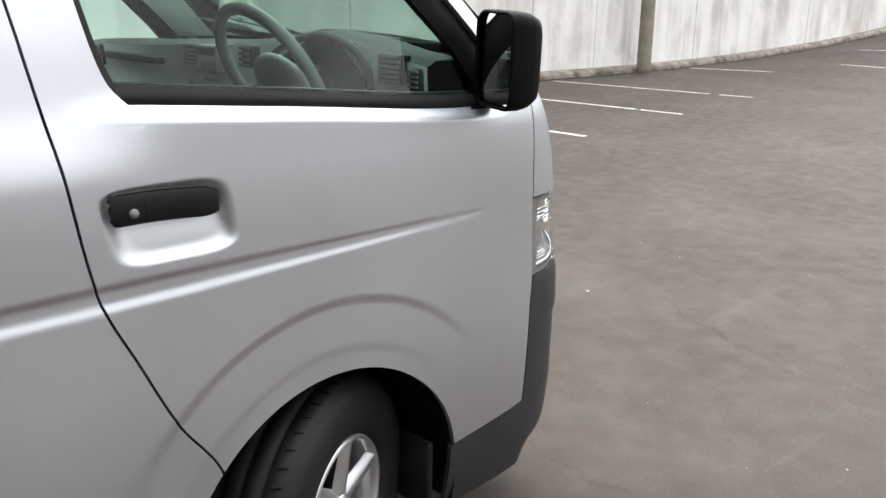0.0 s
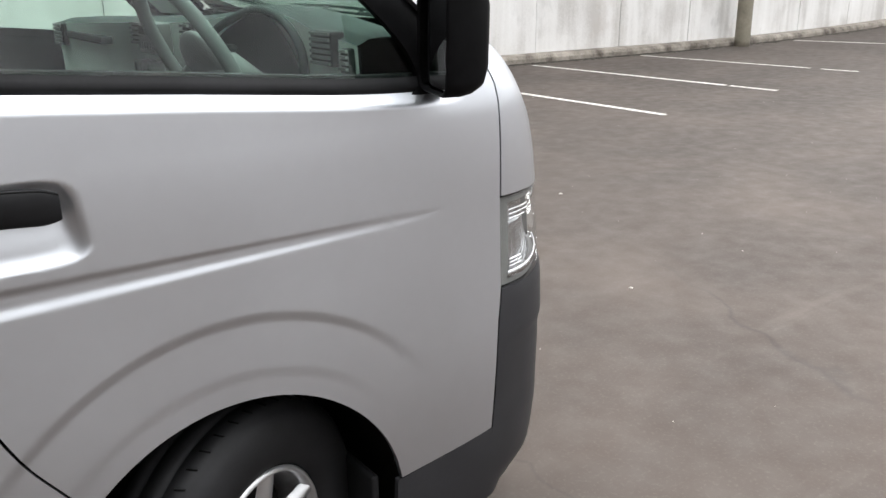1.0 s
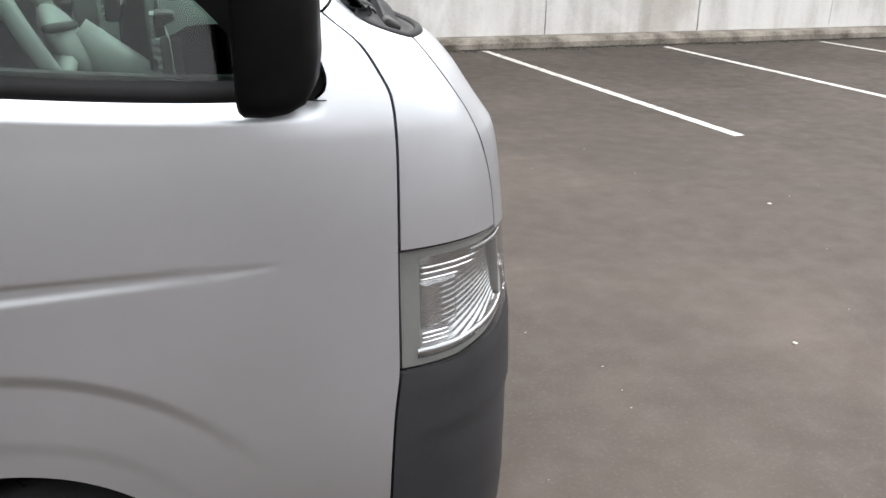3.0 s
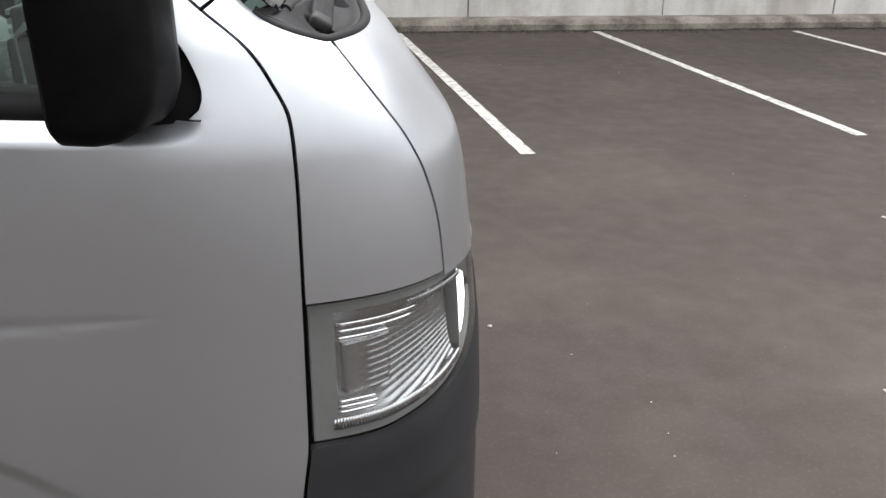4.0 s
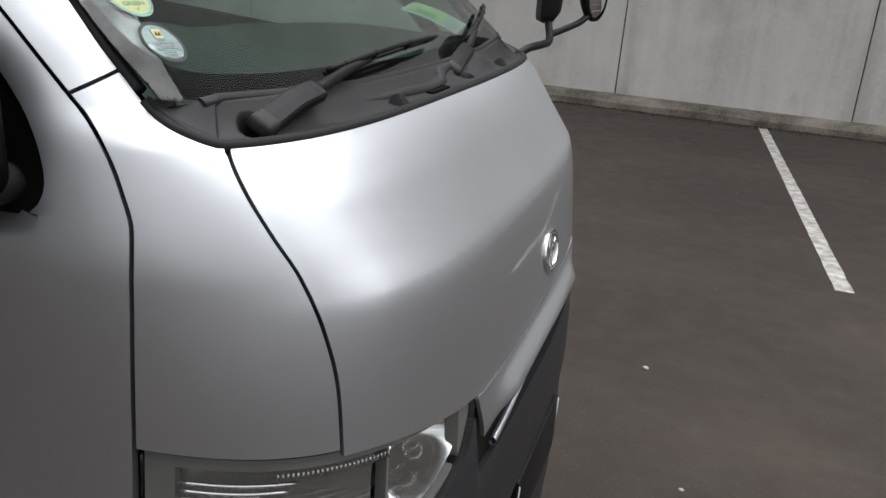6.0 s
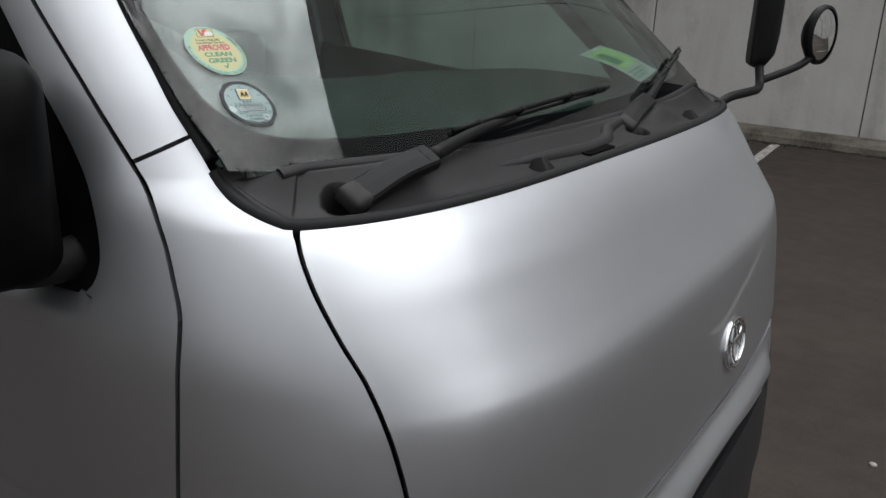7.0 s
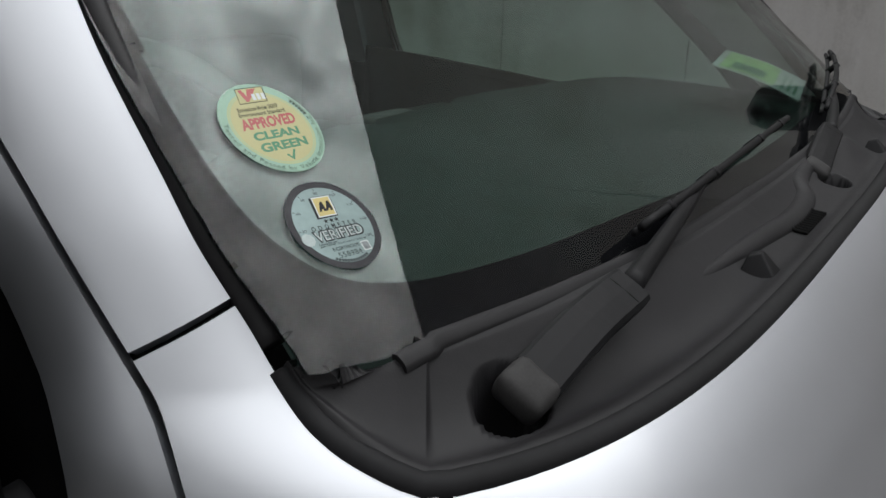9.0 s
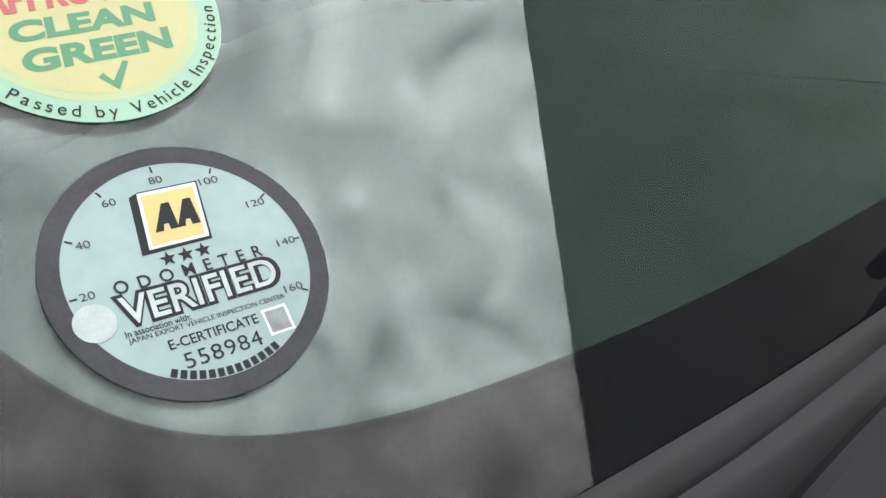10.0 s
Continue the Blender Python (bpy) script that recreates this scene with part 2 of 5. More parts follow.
def glass(name, tint, normal_gloss=0.06, shade=(1, 1, 1)):
    """Thin glass: lets light through, tinted, and mirrors more towards grazing."""
    m = bpy.data.materials.new(name)
    m.use_nodes = True
    n, l = m.node_tree.nodes, m.node_tree.links
    n.clear()
    out, mix = n.new("ShaderNodeOutputMaterial"), n.new("ShaderNodeMixShader")
    clear, shine, edge = n.new("ShaderNodeBsdfTransparent"), n.new("ShaderNodeBsdfGlossy"), n.new("ShaderNodeLayerWeight")
    clear.inputs["Color"].default_value = (*tint, 1)
    shine.inputs["Roughness"].default_value = 0.0
    shine.inputs["Color"].default_value = (*shade, 1)
    edge.inputs["Blend"].default_value = 0.5
    power, scale = n.new("ShaderNodeMath"), n.new("ShaderNodeMath")
    power.operation, scale.operation = "POWER", "MULTIPLY_ADD"
    power.inputs[1].default_value = 5.0
    scale.inputs[1].default_value, scale.inputs[2].default_value = 1 - normal_gloss, normal_gloss
    l.new(edge.outputs["Facing"], power.inputs[0])
    l.new(power.outputs[0], scale.inputs[0])
    l.new(scale.outputs[0], mix.inputs["Fac"])
    l.new(clear.outputs["BSDF"], mix.inputs[1])
    l.new(shine.outputs["BSDF"], mix.inputs[2])
    l.new(mix.outputs["Shader"], out.inputs["Surface"])
    return m


GLASS = glass("window_glass", (0.78, 0.93, 0.86), 0.032)
SCREEN_GLASS = glass("windscreen_glass", (0.97, 1.0, 0.99), 0.025)
INNER_GLASS = glass("laminated_inner_glass", (0.50, 0.62, 0.575), 0.046, (0.90, 1.0, 0.98))
LENS = glass("lens_plastic", (0.95, 0.96, 0.96), 0.03)
CONCRETE_DARK = material("old_concrete", (0.20, 0.195, 0.19), 0.9, noise_scale=0.6, spread=0.2, bump=0.3, bump_scale=20)
LITTER = material("leaf_litter", (0.022, 0.019, 0.014), 0.95, noise_scale=3, spread=0.5)
GRIT = material("pale_grit", (0.34, 0.32, 0.29), 0.9, noise_scale=9, spread=0.3)
TIMBER = material("weathered_timber", (0.20, 0.18, 0.14), 0.9, noise_scale=3, spread=0.3, bump=0.5, bump_scale=40)
FRIT = material("black_enamel", (0.006, 0.006, 0.007), 0.9, spec=0.0)
CAP_GREY = material("cap_plastic", (0.036, 0.035, 0.035), 0.6, noise_scale=40, spread=0.3, spec=0.2)
DASH = material("dash_vinyl", (0.033, 0.047, 0.0435), 0.85, noise_scale=3, spread=0.08, spec=0.2)
INTERIOR_GREY = material("mid_grey_plastic", (0.15, 0.165, 0.16), 0.55, noise_scale=20, spread=0.1, bump=0.15, bump_scale=1000)
REFLECTOR = material("lamp_reflector", (0.74, 0.74, 0.75), 0.16, 1.0)
FLUTED = material("fluted_lamp_plastic", (0.44, 0.44, 0.45), 0.26, 0.9, noise_scale=18, spread=0.12)
LAMP_GREY = material("lamp_grey", (0.16, 0.16, 0.155), 0.5, noise_scale=12, spread=0.12)
STICKER_GREEN = material("sticker_green", (0.23, 0.4, 0.29), 0.3, noise_scale=45, spread=0.05)
STICKER_YELLOW = material("sticker_yellow", (0.4, 0.38, 0.16), 0.3, noise_scale=45, spread=0.05)
STICKER_LIME_PALE = material("sticker_pale_lime", (0.33, 0.40, 0.2), 0.3, noise_scale=45, spread=0.05)
STICKER_GREY = material("sticker_grey", (0.16, 0.18, 0.185), 0.4, noise_scale=200, spread=0.3)
STICKER_LIME = material("sticker_lime", (0.38, 0.62, 0.2), 0.6, noise_scale=45, spread=0.05)
STICKER_RED = material("sticker_red", (0.36, 0.045, 0.04), 0.3, noise_scale=45, spread=0.05)
STICKER_DARK_GREEN = material("sticker_dark_green", (0.02, 0.18, 0.07), 0.3, noise_scale=45, spread=0.05)
STICKER_WHITE = material("sticker_white", (0.52, 0.56, 0.55), 0.3, noise_scale=45, spread=0.04)
STICKER_GOLD = material("sticker_gold", (0.5, 0.4, 0.12), 0.3, noise_scale=45, spread=0.05)
STICKER_SILVER = material("sticker_silver", (0.215, 0.29, 0.285), 0.4, 0.2, noise_scale=14, spread=0.14, spec=0.3)
STICKER_RING = material("sticker_ring", (0.050, 0.050, 0.055), 0.45, noise_scale=60, spread=0.2, spec=0.12)
STICKER_INK = material("sticker_ink", (0.02, 0.022, 0.024), 0.6, spec=0.15)
STICKER_PALE = material("sticker_pale_silver", (0.37, 0.43, 0.425), 0.4, noise_scale=120, spread=0.15, spec=0.3)
HEADLINING = material("pale_headlining", (0.52, 0.53, 0.51), 0.9, noise_scale=12, spread=0.06)
BLOCKER_DARK = material("dark_blocker", (0.09, 0.088, 0.085), 0.9, noise_scale=0.6, spread=0.2, bump=0.3, bump_scale=20)
# ---- body shape: nose, half-width, where the corner begins and squareness by height ----
def smooth_table(rows):
    """A monotone cubic through (position, value) rows."""
    zs = np.array([r[0] for r in rows])
    vs = np.array([r[1] for r in rows])
    h = np.diff(zs)
    d = np.diff(vs) / h
    m = np.zeros(len(zs))
    m[0], m[-1] = d[0], d[-1]
    for i in range(1, len(zs) - 1):
        if d[i - 1] * d[i] > 0:
            w1, w2 = 2 * h[i] + h[i - 1], h[i] + 2 * h[i - 1]
            m[i] = (w1 + w2) / (w1 / d[i - 1] + w2 / d[i])

    zs, vs, h, m = zs.tolist(), vs.tolist(), h.tolist(), m.tolist()

    @functools.lru_cache(maxsize=200000)
    def value(z):
        z = min(max(float(z), zs[0]), zs[-1])
        i = 0
        while i < len(zs) - 2 and zs[i + 1] <= z:
            i += 1
        t = (z - zs[i]) / h[i]
        return ((1 + 2 * t) * (1 - t) ** 2 * vs[i] + t * (1 - t) ** 2 * h[i] * m[i]
                + t * t * (3 - 2 * t) * vs[i + 1] + t * t * (t - 1) * h[i] * m[i + 1])

    return value


NOSE = smooth_table([(0.18, 0.30), (0.30, 0.318), (0.50, 0.325), (0.70, 0.320), (0.85, 0.312), (1.04, 0.292), (1.10, 0.2845), (1.155, 0.2735), (1.174, 0.2665), (1.188, 0.257), (1.21, 0.240), (1.25, 0.211), (1.29, 0.182), (1.335, 0.134), (1.375, 0.026), (1.45, -0.053), (1.60, -0.205), (1.90, -0.51), (1.98, -0.75)])
HALF = smooth_table([(0.18, 0.82), (0.35, 0.85), (0.60, 0.863), (1.00, 0.847), (1.20, 0.843), (1.33, 0.817), (1.45, 0.799), (1.75, 0.73), (1.93, 0.66), (1.98, 0.60)])
BACK = smooth_table([(0.18, -0.32), (0.30, -0.33), (1.00, -0.46), (1.20, -0.45), (1.30, -0.415), (1.37, -0.41), (1.45, -0.47), (1.60, -0.62), (1.90, -0.90), (1.98, -1.05)])
SQUARE = smooth_table([(0.30, 4.1), (1.00, 4.8), (1.30, 4.9), (1.45, 5.4), (1.70, 4.9), (1.98, 4.0)])
SOFT = smooth_table([(0.18, 0.30), (0.30, 0.318), (0.50, 0.325), (0.70, 0.320), (0.85, 0.312), (1.04, 0.292), (1.20, 0.243), (1.29, 0.187), (1.335, 0.134), (1.375, 0.026), (1.45, -0.053), (1.60, -0.205), (1.90, -0.51), (1.98, -0.75)])
TAPER = 0.022


def taper(x):
    t = min(1.0, max(0.0, (x + 1.4) / 1.4))
    return 1 - TAPER * t * t * (3 - 2 * t)


def shell(z, x=None, y=None):
    """The point of the right half at height z with that x (side) or that y (front)."""
    n, soft, bk, ys, p = NOSE(z), SOFT(z), BACK(z), HALF(z), SQUARE(z)

    def depth(r):
        # the nose is creased in the middle and soft towards the corner
        t = min(1.0, max(0.0, (r - 0.74) / 0.20))
        return n - bk + (soft - n) * t * t * (3 - 2 * t)

    steps = 2 if abs(soft - n) < 1e-6 else 5
    if x is not None:
        r = 1.0
        for _ in range(steps if x > bk else 1):
            q = min(1.0, max(0.0, (x - bk) / depth(r)))
            r = (1 - q ** p) ** (1 / p)
        return float(x), -ys * taper(x) * r, z
    x = n
    for _ in range(steps + 1):
        r = min(1.0, abs(y) / (ys * taper(x)))
        x = bk + depth(r) * (1 - r ** p) ** (1 / p)
    return float(x), float(y), z


OUTLINES = {}


def outline(z):
    """The plan outline at height z from the nose back, with its running length; zero where x = 0."""
    z = round(z, 5)
    if z not in OUTLINES:
        xc, ys, p = NOSE(z), HALF(z), SQUARE(z)
        b = xc - BACK(z)
        th = np.linspace(0, 1, 500) ** 1.6 * math.pi / 2
        across = np.sin(th) ** (2 / p)
        t = ((across - 0.74) / 0.20).clip(0, 1)
        front = xc + (SOFT(z) - xc) * t * t * (3 - 2 * t)
        px = np.r_[BACK(z) + (front - BACK(z)) * np.cos(th).clip(0) ** (2 / p), np.linspace(BACK(z), -4.0, 200)[1:]]
        t = ((px + 1.4) / 1.4).clip(0, 1)
        py = -ys * (1 - TAPER * t * t * (3 - 2 * t)) * np.r_[across, np.ones(199)]
        run = np.r_[0, np.cumsum(np.hypot(np.diff(px), np.diff(py)))]
        OUTLINES[z] = (px, py, run - np.interp(0.0, -px, run))
    return OUTLINES[z]


def spot(u, z):
    """A point of the right half: u metres along the outline ahead (+) or behind (-) the line x = 0."""
    px, py, run = outline(z)
    if -u <= run[0]:
        return float(px[0]), 0.0, z
    x, y = float(np.interp(-u, run, px)), float(np.interp(-u, run, py))
    return shell(z, x=x) if x < NOSE(z) - 0.12 * (NOSE(z) - BACK(z)) else shell(z, y=y)


def u_at(z, x=None, y=None):
    px, py, run = outline(z)
    if x is not None:
        return float(-np.interp(-x, -px, run))
    return float(-np.interp(-y, -py[:500], run[:500]))


# ---- mesh helpers ----
def link_mesh(name, verts, faces, mat, parent=None, smooth=True, label=""):
    me = bpy.data.meshes.new(name)
    me.from_pydata([tuple(v) for v in verts], [], faces)
    me.materials.append(mat)
    if smooth:
        me.polygons.foreach_set("use_smooth", [True] * len(me.polygons))
    me.update()
    ob = new(name, me)
    ob.parent = parent
    if label:
        tagged(ob, label)
    return ob


def part(name, bm, mat, parent, label="", smooth=True):
    me = bpy.data.meshes.new(name)
    bm.normal_update()
    bm.to_mesh(me)
    bm.free()
    me.materials.append(mat)
    if smooth:
        me.polygons.foreach_set("use_smooth", [True] * len(me.polygons))
    ob = new(name, me)
    ob.parent = parent
    if label:
        tagged(ob, label)
    return ob


def grid(rows, cols, f):
    """Vertices f(i, j) for i in 0..rows, j in 0..cols, and their quads."""
    verts = [f(i / rows, j / cols) for i in range(rows + 1) for j in range(cols + 1)]
    faces = [(i * (cols + 1) + j, i * (cols + 1) + j + 1, (i + 1) * (cols + 1) + j + 1, (i + 1) * (cols + 1) + j) for i in range(rows) for j in range(cols)]
    return verts, faces


def merged(*pieces):
    verts, faces = [], []
    for v, f in pieces:
        k = len(verts)
        verts += list(v)
        faces += [tuple(i + k for i in q) for q in f]
    return verts, faces


def nearside(x, y):
    """The nose draws back a little towards the nearside."""
    def soft(t):
        t = min(1.0, max(0.0, t))
        return t * t * (3 - 2 * t)
    return x - 0.026 * soft(y / 0.75) * soft((x - 0.02) / 0.15)


def mirrored(piece):
    v, f = piece
    return [(nearside(x, -y), -y, z) for x, y, z in v], [tuple(reversed(q)) for q in f]


def sheet(name, pieces, mat, parent, thick=0.012, label="", weld=0.0008):
    """A curved panel from pieces of grid, welded, with its rim turned inwards by thick."""
    bm = bmesh.new()
    verts, faces = merged(*pieces)
    vs = [bm.verts.new(v) for v in verts]
    for f in faces:
        try:
            bm.faces.new([vs[i] for i in f])
        except ValueError:
            pass
    bmesh.ops.remove_doubles(bm, verts=bm.verts[:], dist=weld)
    bmesh.ops.dissolve_degenerate(bm, dist=1e-5, edges=bm.edges[:])
    bmesh.ops.recalc_face_normals(bm, faces=bm.faces[:])
    todo = set(bm.faces)
    while todo:
        island, edge_of = [], [todo.pop()]
        while edge_of:
            f = edge_of.pop()
            island.append(f)
            for g in {g for e in f.edges for g in e.link_faces} & todo:
                todo.remove(g)
                edge_of.append(g)
        out = 0.0
        for f in island:
            c = f.calc_center_median()
            out += (f.normal.x * 0.5 * (c.x > -0.3) + (f.normal.y if c.y > 0 else -f.normal.y) + 0.3 * f.normal.z) * f.calc_area()
        if out < 0:
            bmesh.ops.reverse_faces(bm, faces=island)
    if thick:
        bm.normal_update()
        rim = [e for e in bm.edges if e.is_boundary]
        inward = {v: -v.normal.copy() for e in rim for v in e.verts}
        got = bmesh.ops.extrude_edge_only(bm, edges=rim)["geom"]
        for e in rim:
            e.smooth = False
        for v in (g for g in got if isinstance(g, bmesh.types.BMVert)):
            src = min((e.other_vert(v) for e in v.link_edges if e.other_vert(v) in inward), key=lambda w: (w.co - v.co).length)
            v.co = v.co + inward[src] * thick
    return part(name, bm, mat, parent, label)


def box(bm, x0, x1, y0, y1, z0, z1, m=None):
    c = [Vector((x, y, z)) for x in (x0, x1) for y in (y0, y1) for z in (z0, z1)]
    vs = [bm.verts.new(m @ v if m else v) for v in c]
    for q in ((0, 1, 3, 2), (4, 6, 7, 5), (0, 4, 5, 1), (2, 3, 7, 6), (0, 2, 6, 4), (1, 5, 7, 3)):
        bm.faces.new([vs[i] for i in q])
    return vs


def bevelled(bm, width, seg=2):
    bmesh.ops.bevel(bm, geom=bm.edges[:] + bm.verts[:], offset=width, segments=seg, affect="EDGES", profile=0.6)


def tube(path, radius, sides=12, ends=True):
    """A bmesh tube along points; radius a number or one for each point."""
    bm = bmesh.new()
    pts = [Vector(p) for p in path]
    rings, side = [], None
    for i, p in enumerate(pts):
        d = (pts[min(i + 1, len(pts) - 1)] - pts[max(i - 1, 0)]).normalized()
        if side is None:
            side = d.orthogonal().normalized()
        side = (side - d * side.dot(d)).normalized()
        up = d.cross(side)
        r = radius[i] if isinstance(radius, (list, tuple)) else radius
        rings.append([bm.verts.new(p + r * (math.cos(a) * side + math.sin(a) * up)) for a in (2 * math.pi * k / sides for k in range(sides))])
    for a, b in zip(rings, rings[1:]):
        for k in range(sides):
            bm.faces.new((a[k], a[(k + 1) % sides], b[(k + 1) % sides], b[k]))
    if ends:
        bm.faces.new(list(reversed(rings[0])))
        bm.faces.new(rings[-1])
    return bm


def curve_points(ctrl, n=24):
    """A smooth Catmull-Rom line through control points."""
    c = [Vector(p) for p in ctrl]
    c = [2 * c[0] - c[1], *c, 2 * c[-1] - c[-2]]
    out = []
    for i in range(1, len(c) - 2):
        for k in range(n):
            t = k / n
            a, b, d, e = c[i - 1], c[i], c[i + 1], c[i + 2]
            out.append(0.5 * (2 * b + (d - a) * t + (2 * a - 5 * b + 4 * d - e) * t * t + (3 * b - a - 3 * d + e) * t ** 3))
    return out + [c[-2]]


# ---- ground ----
def rise(x):
    return 0.0022 * max(0.0, min(x, 60.0) - 13.0) ** 2 + 0.02 * max(0.0, x - 60.0)


def build_ground():
    xs = [-300, -60, -20, -6, 0, 4, 8, 12, *range(14, 62, 3), 90, 150, 400]
    ys = [-300, -60, -20, -8, 0, 4, 8, 10, 30, 300]
    verts = [(x, y, rise(x)) for x in xs for y in ys]
    n = len(ys)
    faces = [(i * n + j, (i + 1) * n + j, (i + 1) * n + j + 1, i * n + j + 1) for i in range(len(xs) - 1) for j in range(n - 1)]
    return tagged(link_mesh("ground", verts, faces, ASPHALT), "grey-brown worn asphalt of an open car park", "asphalt ground", kind="structure")


build_ground()

WALL_Y, WALL_TOP = 9.25, 10.55
JOINTS = [-26.2, -23.6, -21.0, -18.4, -15.8, -13.2, -10.8, -8.4, -5.8, -3.2, -0.66, 2.08, 4.74, 7.235, 9.64, 11.9, 14.06, 16.2, 18.29, 20.56, 22.6, 24.9, 27.2, 29.5, 31.8, 34.1, 36.4, 38.7, 41.0, 43.3, 45.6, 48.0, 52.0, 56.0]


def build_wall():
    wall = tagged(new("wall_north"), "tall weathered pale concrete wall of upright slabs", "wall", kind="structure")
    for k, (a, b) in enumerate(zip(JOINTS, JOINTS[1:])):
        bm = bmesh.new()
        off = 0.006 * math.sin(k * 2.3)
        box(bm, a + 0.007, b - 0.007, WALL_Y + off, WALL_Y + 0.2, -0.1, WALL_TOP)
        bevelled(bm, 0.006, 1)
        part("panel", bm, CONCRETE, wall, smooth=False)
    bm = bmesh.new()
    box(bm, JOINTS[0], JOINTS[-1], WALL_Y + 0.035, WALL_Y + 0.5, -0.1, WALL_TOP - 0.05)
    part("backing", bm, DARK, wall, smooth=False)


build_wall()

SOUTH = bmesh.new()
box(SOUTH, -45, 60, -40.4, -40.0, -0.1, 4.0)
tagged(part("wall_south", SOUTH, CONCRETE_DARK, None, smooth=False), "plain grey concrete wall closing the car park", "wall", kind="structure")


# unseen walls, added to block western sky and darken the door's reflections
WEST = bmesh.new()
box(WEST, -11.4, -11.0, -9.4, 9.2, -0.1, 15.0)
box(WEST, -11.4, -3.0, -9.4, -9.0, -0.1, 15.0)
tagged(part("west_blocker", WEST, BLOCKER_DARK, None, smooth=False), "unseen dark building wall added to darken the van's side", "wall", kind="structure")


def build_kerb():
    verts, faces = [], []
    xs = np.linspace(-26, 57, 420)
    for x in xs:
        g, w = rise(x), 0.02 * noise.noise(Vector((x * 1.3, 0, 0))) + 0.012 * noise.noise(Vector((x * 6, 3, 0)))
        for y, z in ((8.97 + w, -0.05), (8.985 + w, 0.075 + 0.5 * w), (9.03 + w, 0.125 + 0.4 * w), (9.08 + w, 0.14), (9.249, 0.15)):
            verts.append((x, y, g + z))
    for i in range(len(xs) - 1):
        for k in range(4):
            a = i * 5 + k
            faces.append((a, a + 5, a + 6, a + 1))
    tagged(link_mesh("kerb", verts, faces, KERB, smooth=False), "low stained concrete kerb along the wall", "kerb", kind="structure")


build_kerb()


def build_dirt():
    """Dark grit and leaf litter swept against the kerb."""
    rng = random.Random(4)
    verts, faces = [], []
    for i in range(7000):
        x = rng.uniform(-8, 30)
        y = 8.985 - abs(rng.gauss(0, 0.06)) * (1.4 + 0.9 * noise.noise(Vector((x * 0.7, 0, 0))))
        s = rng.uniform(0.010, 0.038)
        a, h = rng.uniform(0, 6.28), rng.uniform(0.004, 0.014)
        k = len(verts)
        for q in range(4):
            r = s * rng.uniform(0.6, 1.3)
            verts.append((x + r * math.cos(a + q * 1.57), y + r * math.sin(a + q * 1.57), rise(x) + 0.001))
        verts.append((x, y, rise(x) + h))
        faces += [(k + q, k + (q + 1) % 4, k + 4) for q in range(4)]
    tagged(link_mesh("leaf_litter", verts, faces, LITTER, smooth=False), "dark grit and leaf litter along the kerb", "litter", kind="stuff")


build_dirt()


def build_pebbles():
    """Loose pale grit scattered on the asphalt."""
    rng = random.Random(9)
    verts, faces = [], []
    for i in range(240):
        x, y = rng.uniform(0.3, 9), rng.uniform(-2.0, 7.5)
        s = rng.choice((0.002, 0.0025, 0.003, 0.0045)) * rng.uniform(0.7, 1.3)
        k = len(verts)
        a = rng.uniform(0, 6.28)
        for q in range(5):
            r = s * rng.uniform(0.7, 1.2)
            verts.append((x + r * math.cos(a + q * 1.257), y + r * math.sin(a + q * 1.257), 0.0005))
        verts.append((x, y, s * 0.8))
        faces += [(k + q, k + (q + 1) % 5, k + 5) for q in range(5)]
    tagged(link_mesh("grit", verts, faces, GRIT, smooth=False), "loose pale grit on the asphalt", "grit", kind="stuff")


build_pebbles()
for x, y, s in ((0.463, 1.83, 0.014), (2.976, 1.92, 0.014), (1.892, 0.341, 0.011), (0.658, 0.979, 0.010)):
    bm = bmesh.new()
    bmesh.ops.create_icosphere(bm, subdivisions=2, radius=s)
    for v in bm.verts:
        v.co *= 1 + 0.3 * noise.noise(v.co * 60)
        v.co.z *= 0.45
    bmesh.ops.translate(bm, verts=bm.verts[:], vec=(x, y, s * 0.3))
    tagged(part("pebble", bm, GRIT, None), "small pale pebble lying on the asphalt", "pebble", "pebbles")


def parking_line(x0, y0, x1, y1, width=0.10, gap=None):
    """A worn painted line lying on the asphalt, one strip or two with a worn gap."""
    spans = ((0.0, 1.0),) if not gap else ((0.0, gap[0]), (gap[1], 1.0))
    d = Vector((x1 - x0, y1 - y0)).normalized()
    s = Vector((-d.y, d.x)) * width / 2
    verts, faces = [], []
    for lo, hi in spans:
        n = max(4, int(50 * (hi - lo)))
        k0 = len(verts)
        for i in range(n + 1):
            p = Vector((x0, y0)).lerp(Vector((x1, y1)), lo + (hi - lo) * i / n)
            for k in (-1, 1):
                w = 1 + 0.14 * noise.noise(Vector((p.x * 9, p.y * 9, k * 5.0)))
                q = p + s * k * w
                verts.append((q.x, q.y, rise(q.x) + 0.004))
        faces += [(k0 + 2 * i, k0 + 2 * i + 1, k0 + 2 * i + 3, k0 + 2 * i + 2) for i in range(n)]
    ob = link_mesh("parking_line", verts, faces, LINE)
    return tagged(ob, "worn white painted parking bay line on asphalt", "road marking", "parking bay lines")


parking_line(-1.16, 3.25, -1.45, 8.86)
parking_line(-3.7, 3.25, -4.0, 8.86)
parking_line(1.40, 3.32, 1.12, 8.87)
parking_line(3.92, 3.53, 3.69, 8.84)
parking_line(6.45, 3.76, 6.38, 8.70)
parking_line(9.29, 4.15, 9.08, 8.70, gap=(0.155, 0.17))
parking_line(12.41, 4.65, 12.0, 8.75, gap=(0.145, 0.19))
parking_line(15.5, 5.24, 15.27, 6.5)
parking_line(18.3, 5.3, 17.35, 8.75, width=0.12, gap=(0.13, 0.19))
parking_line(20.6, 5.3, 20.97, 6.95)
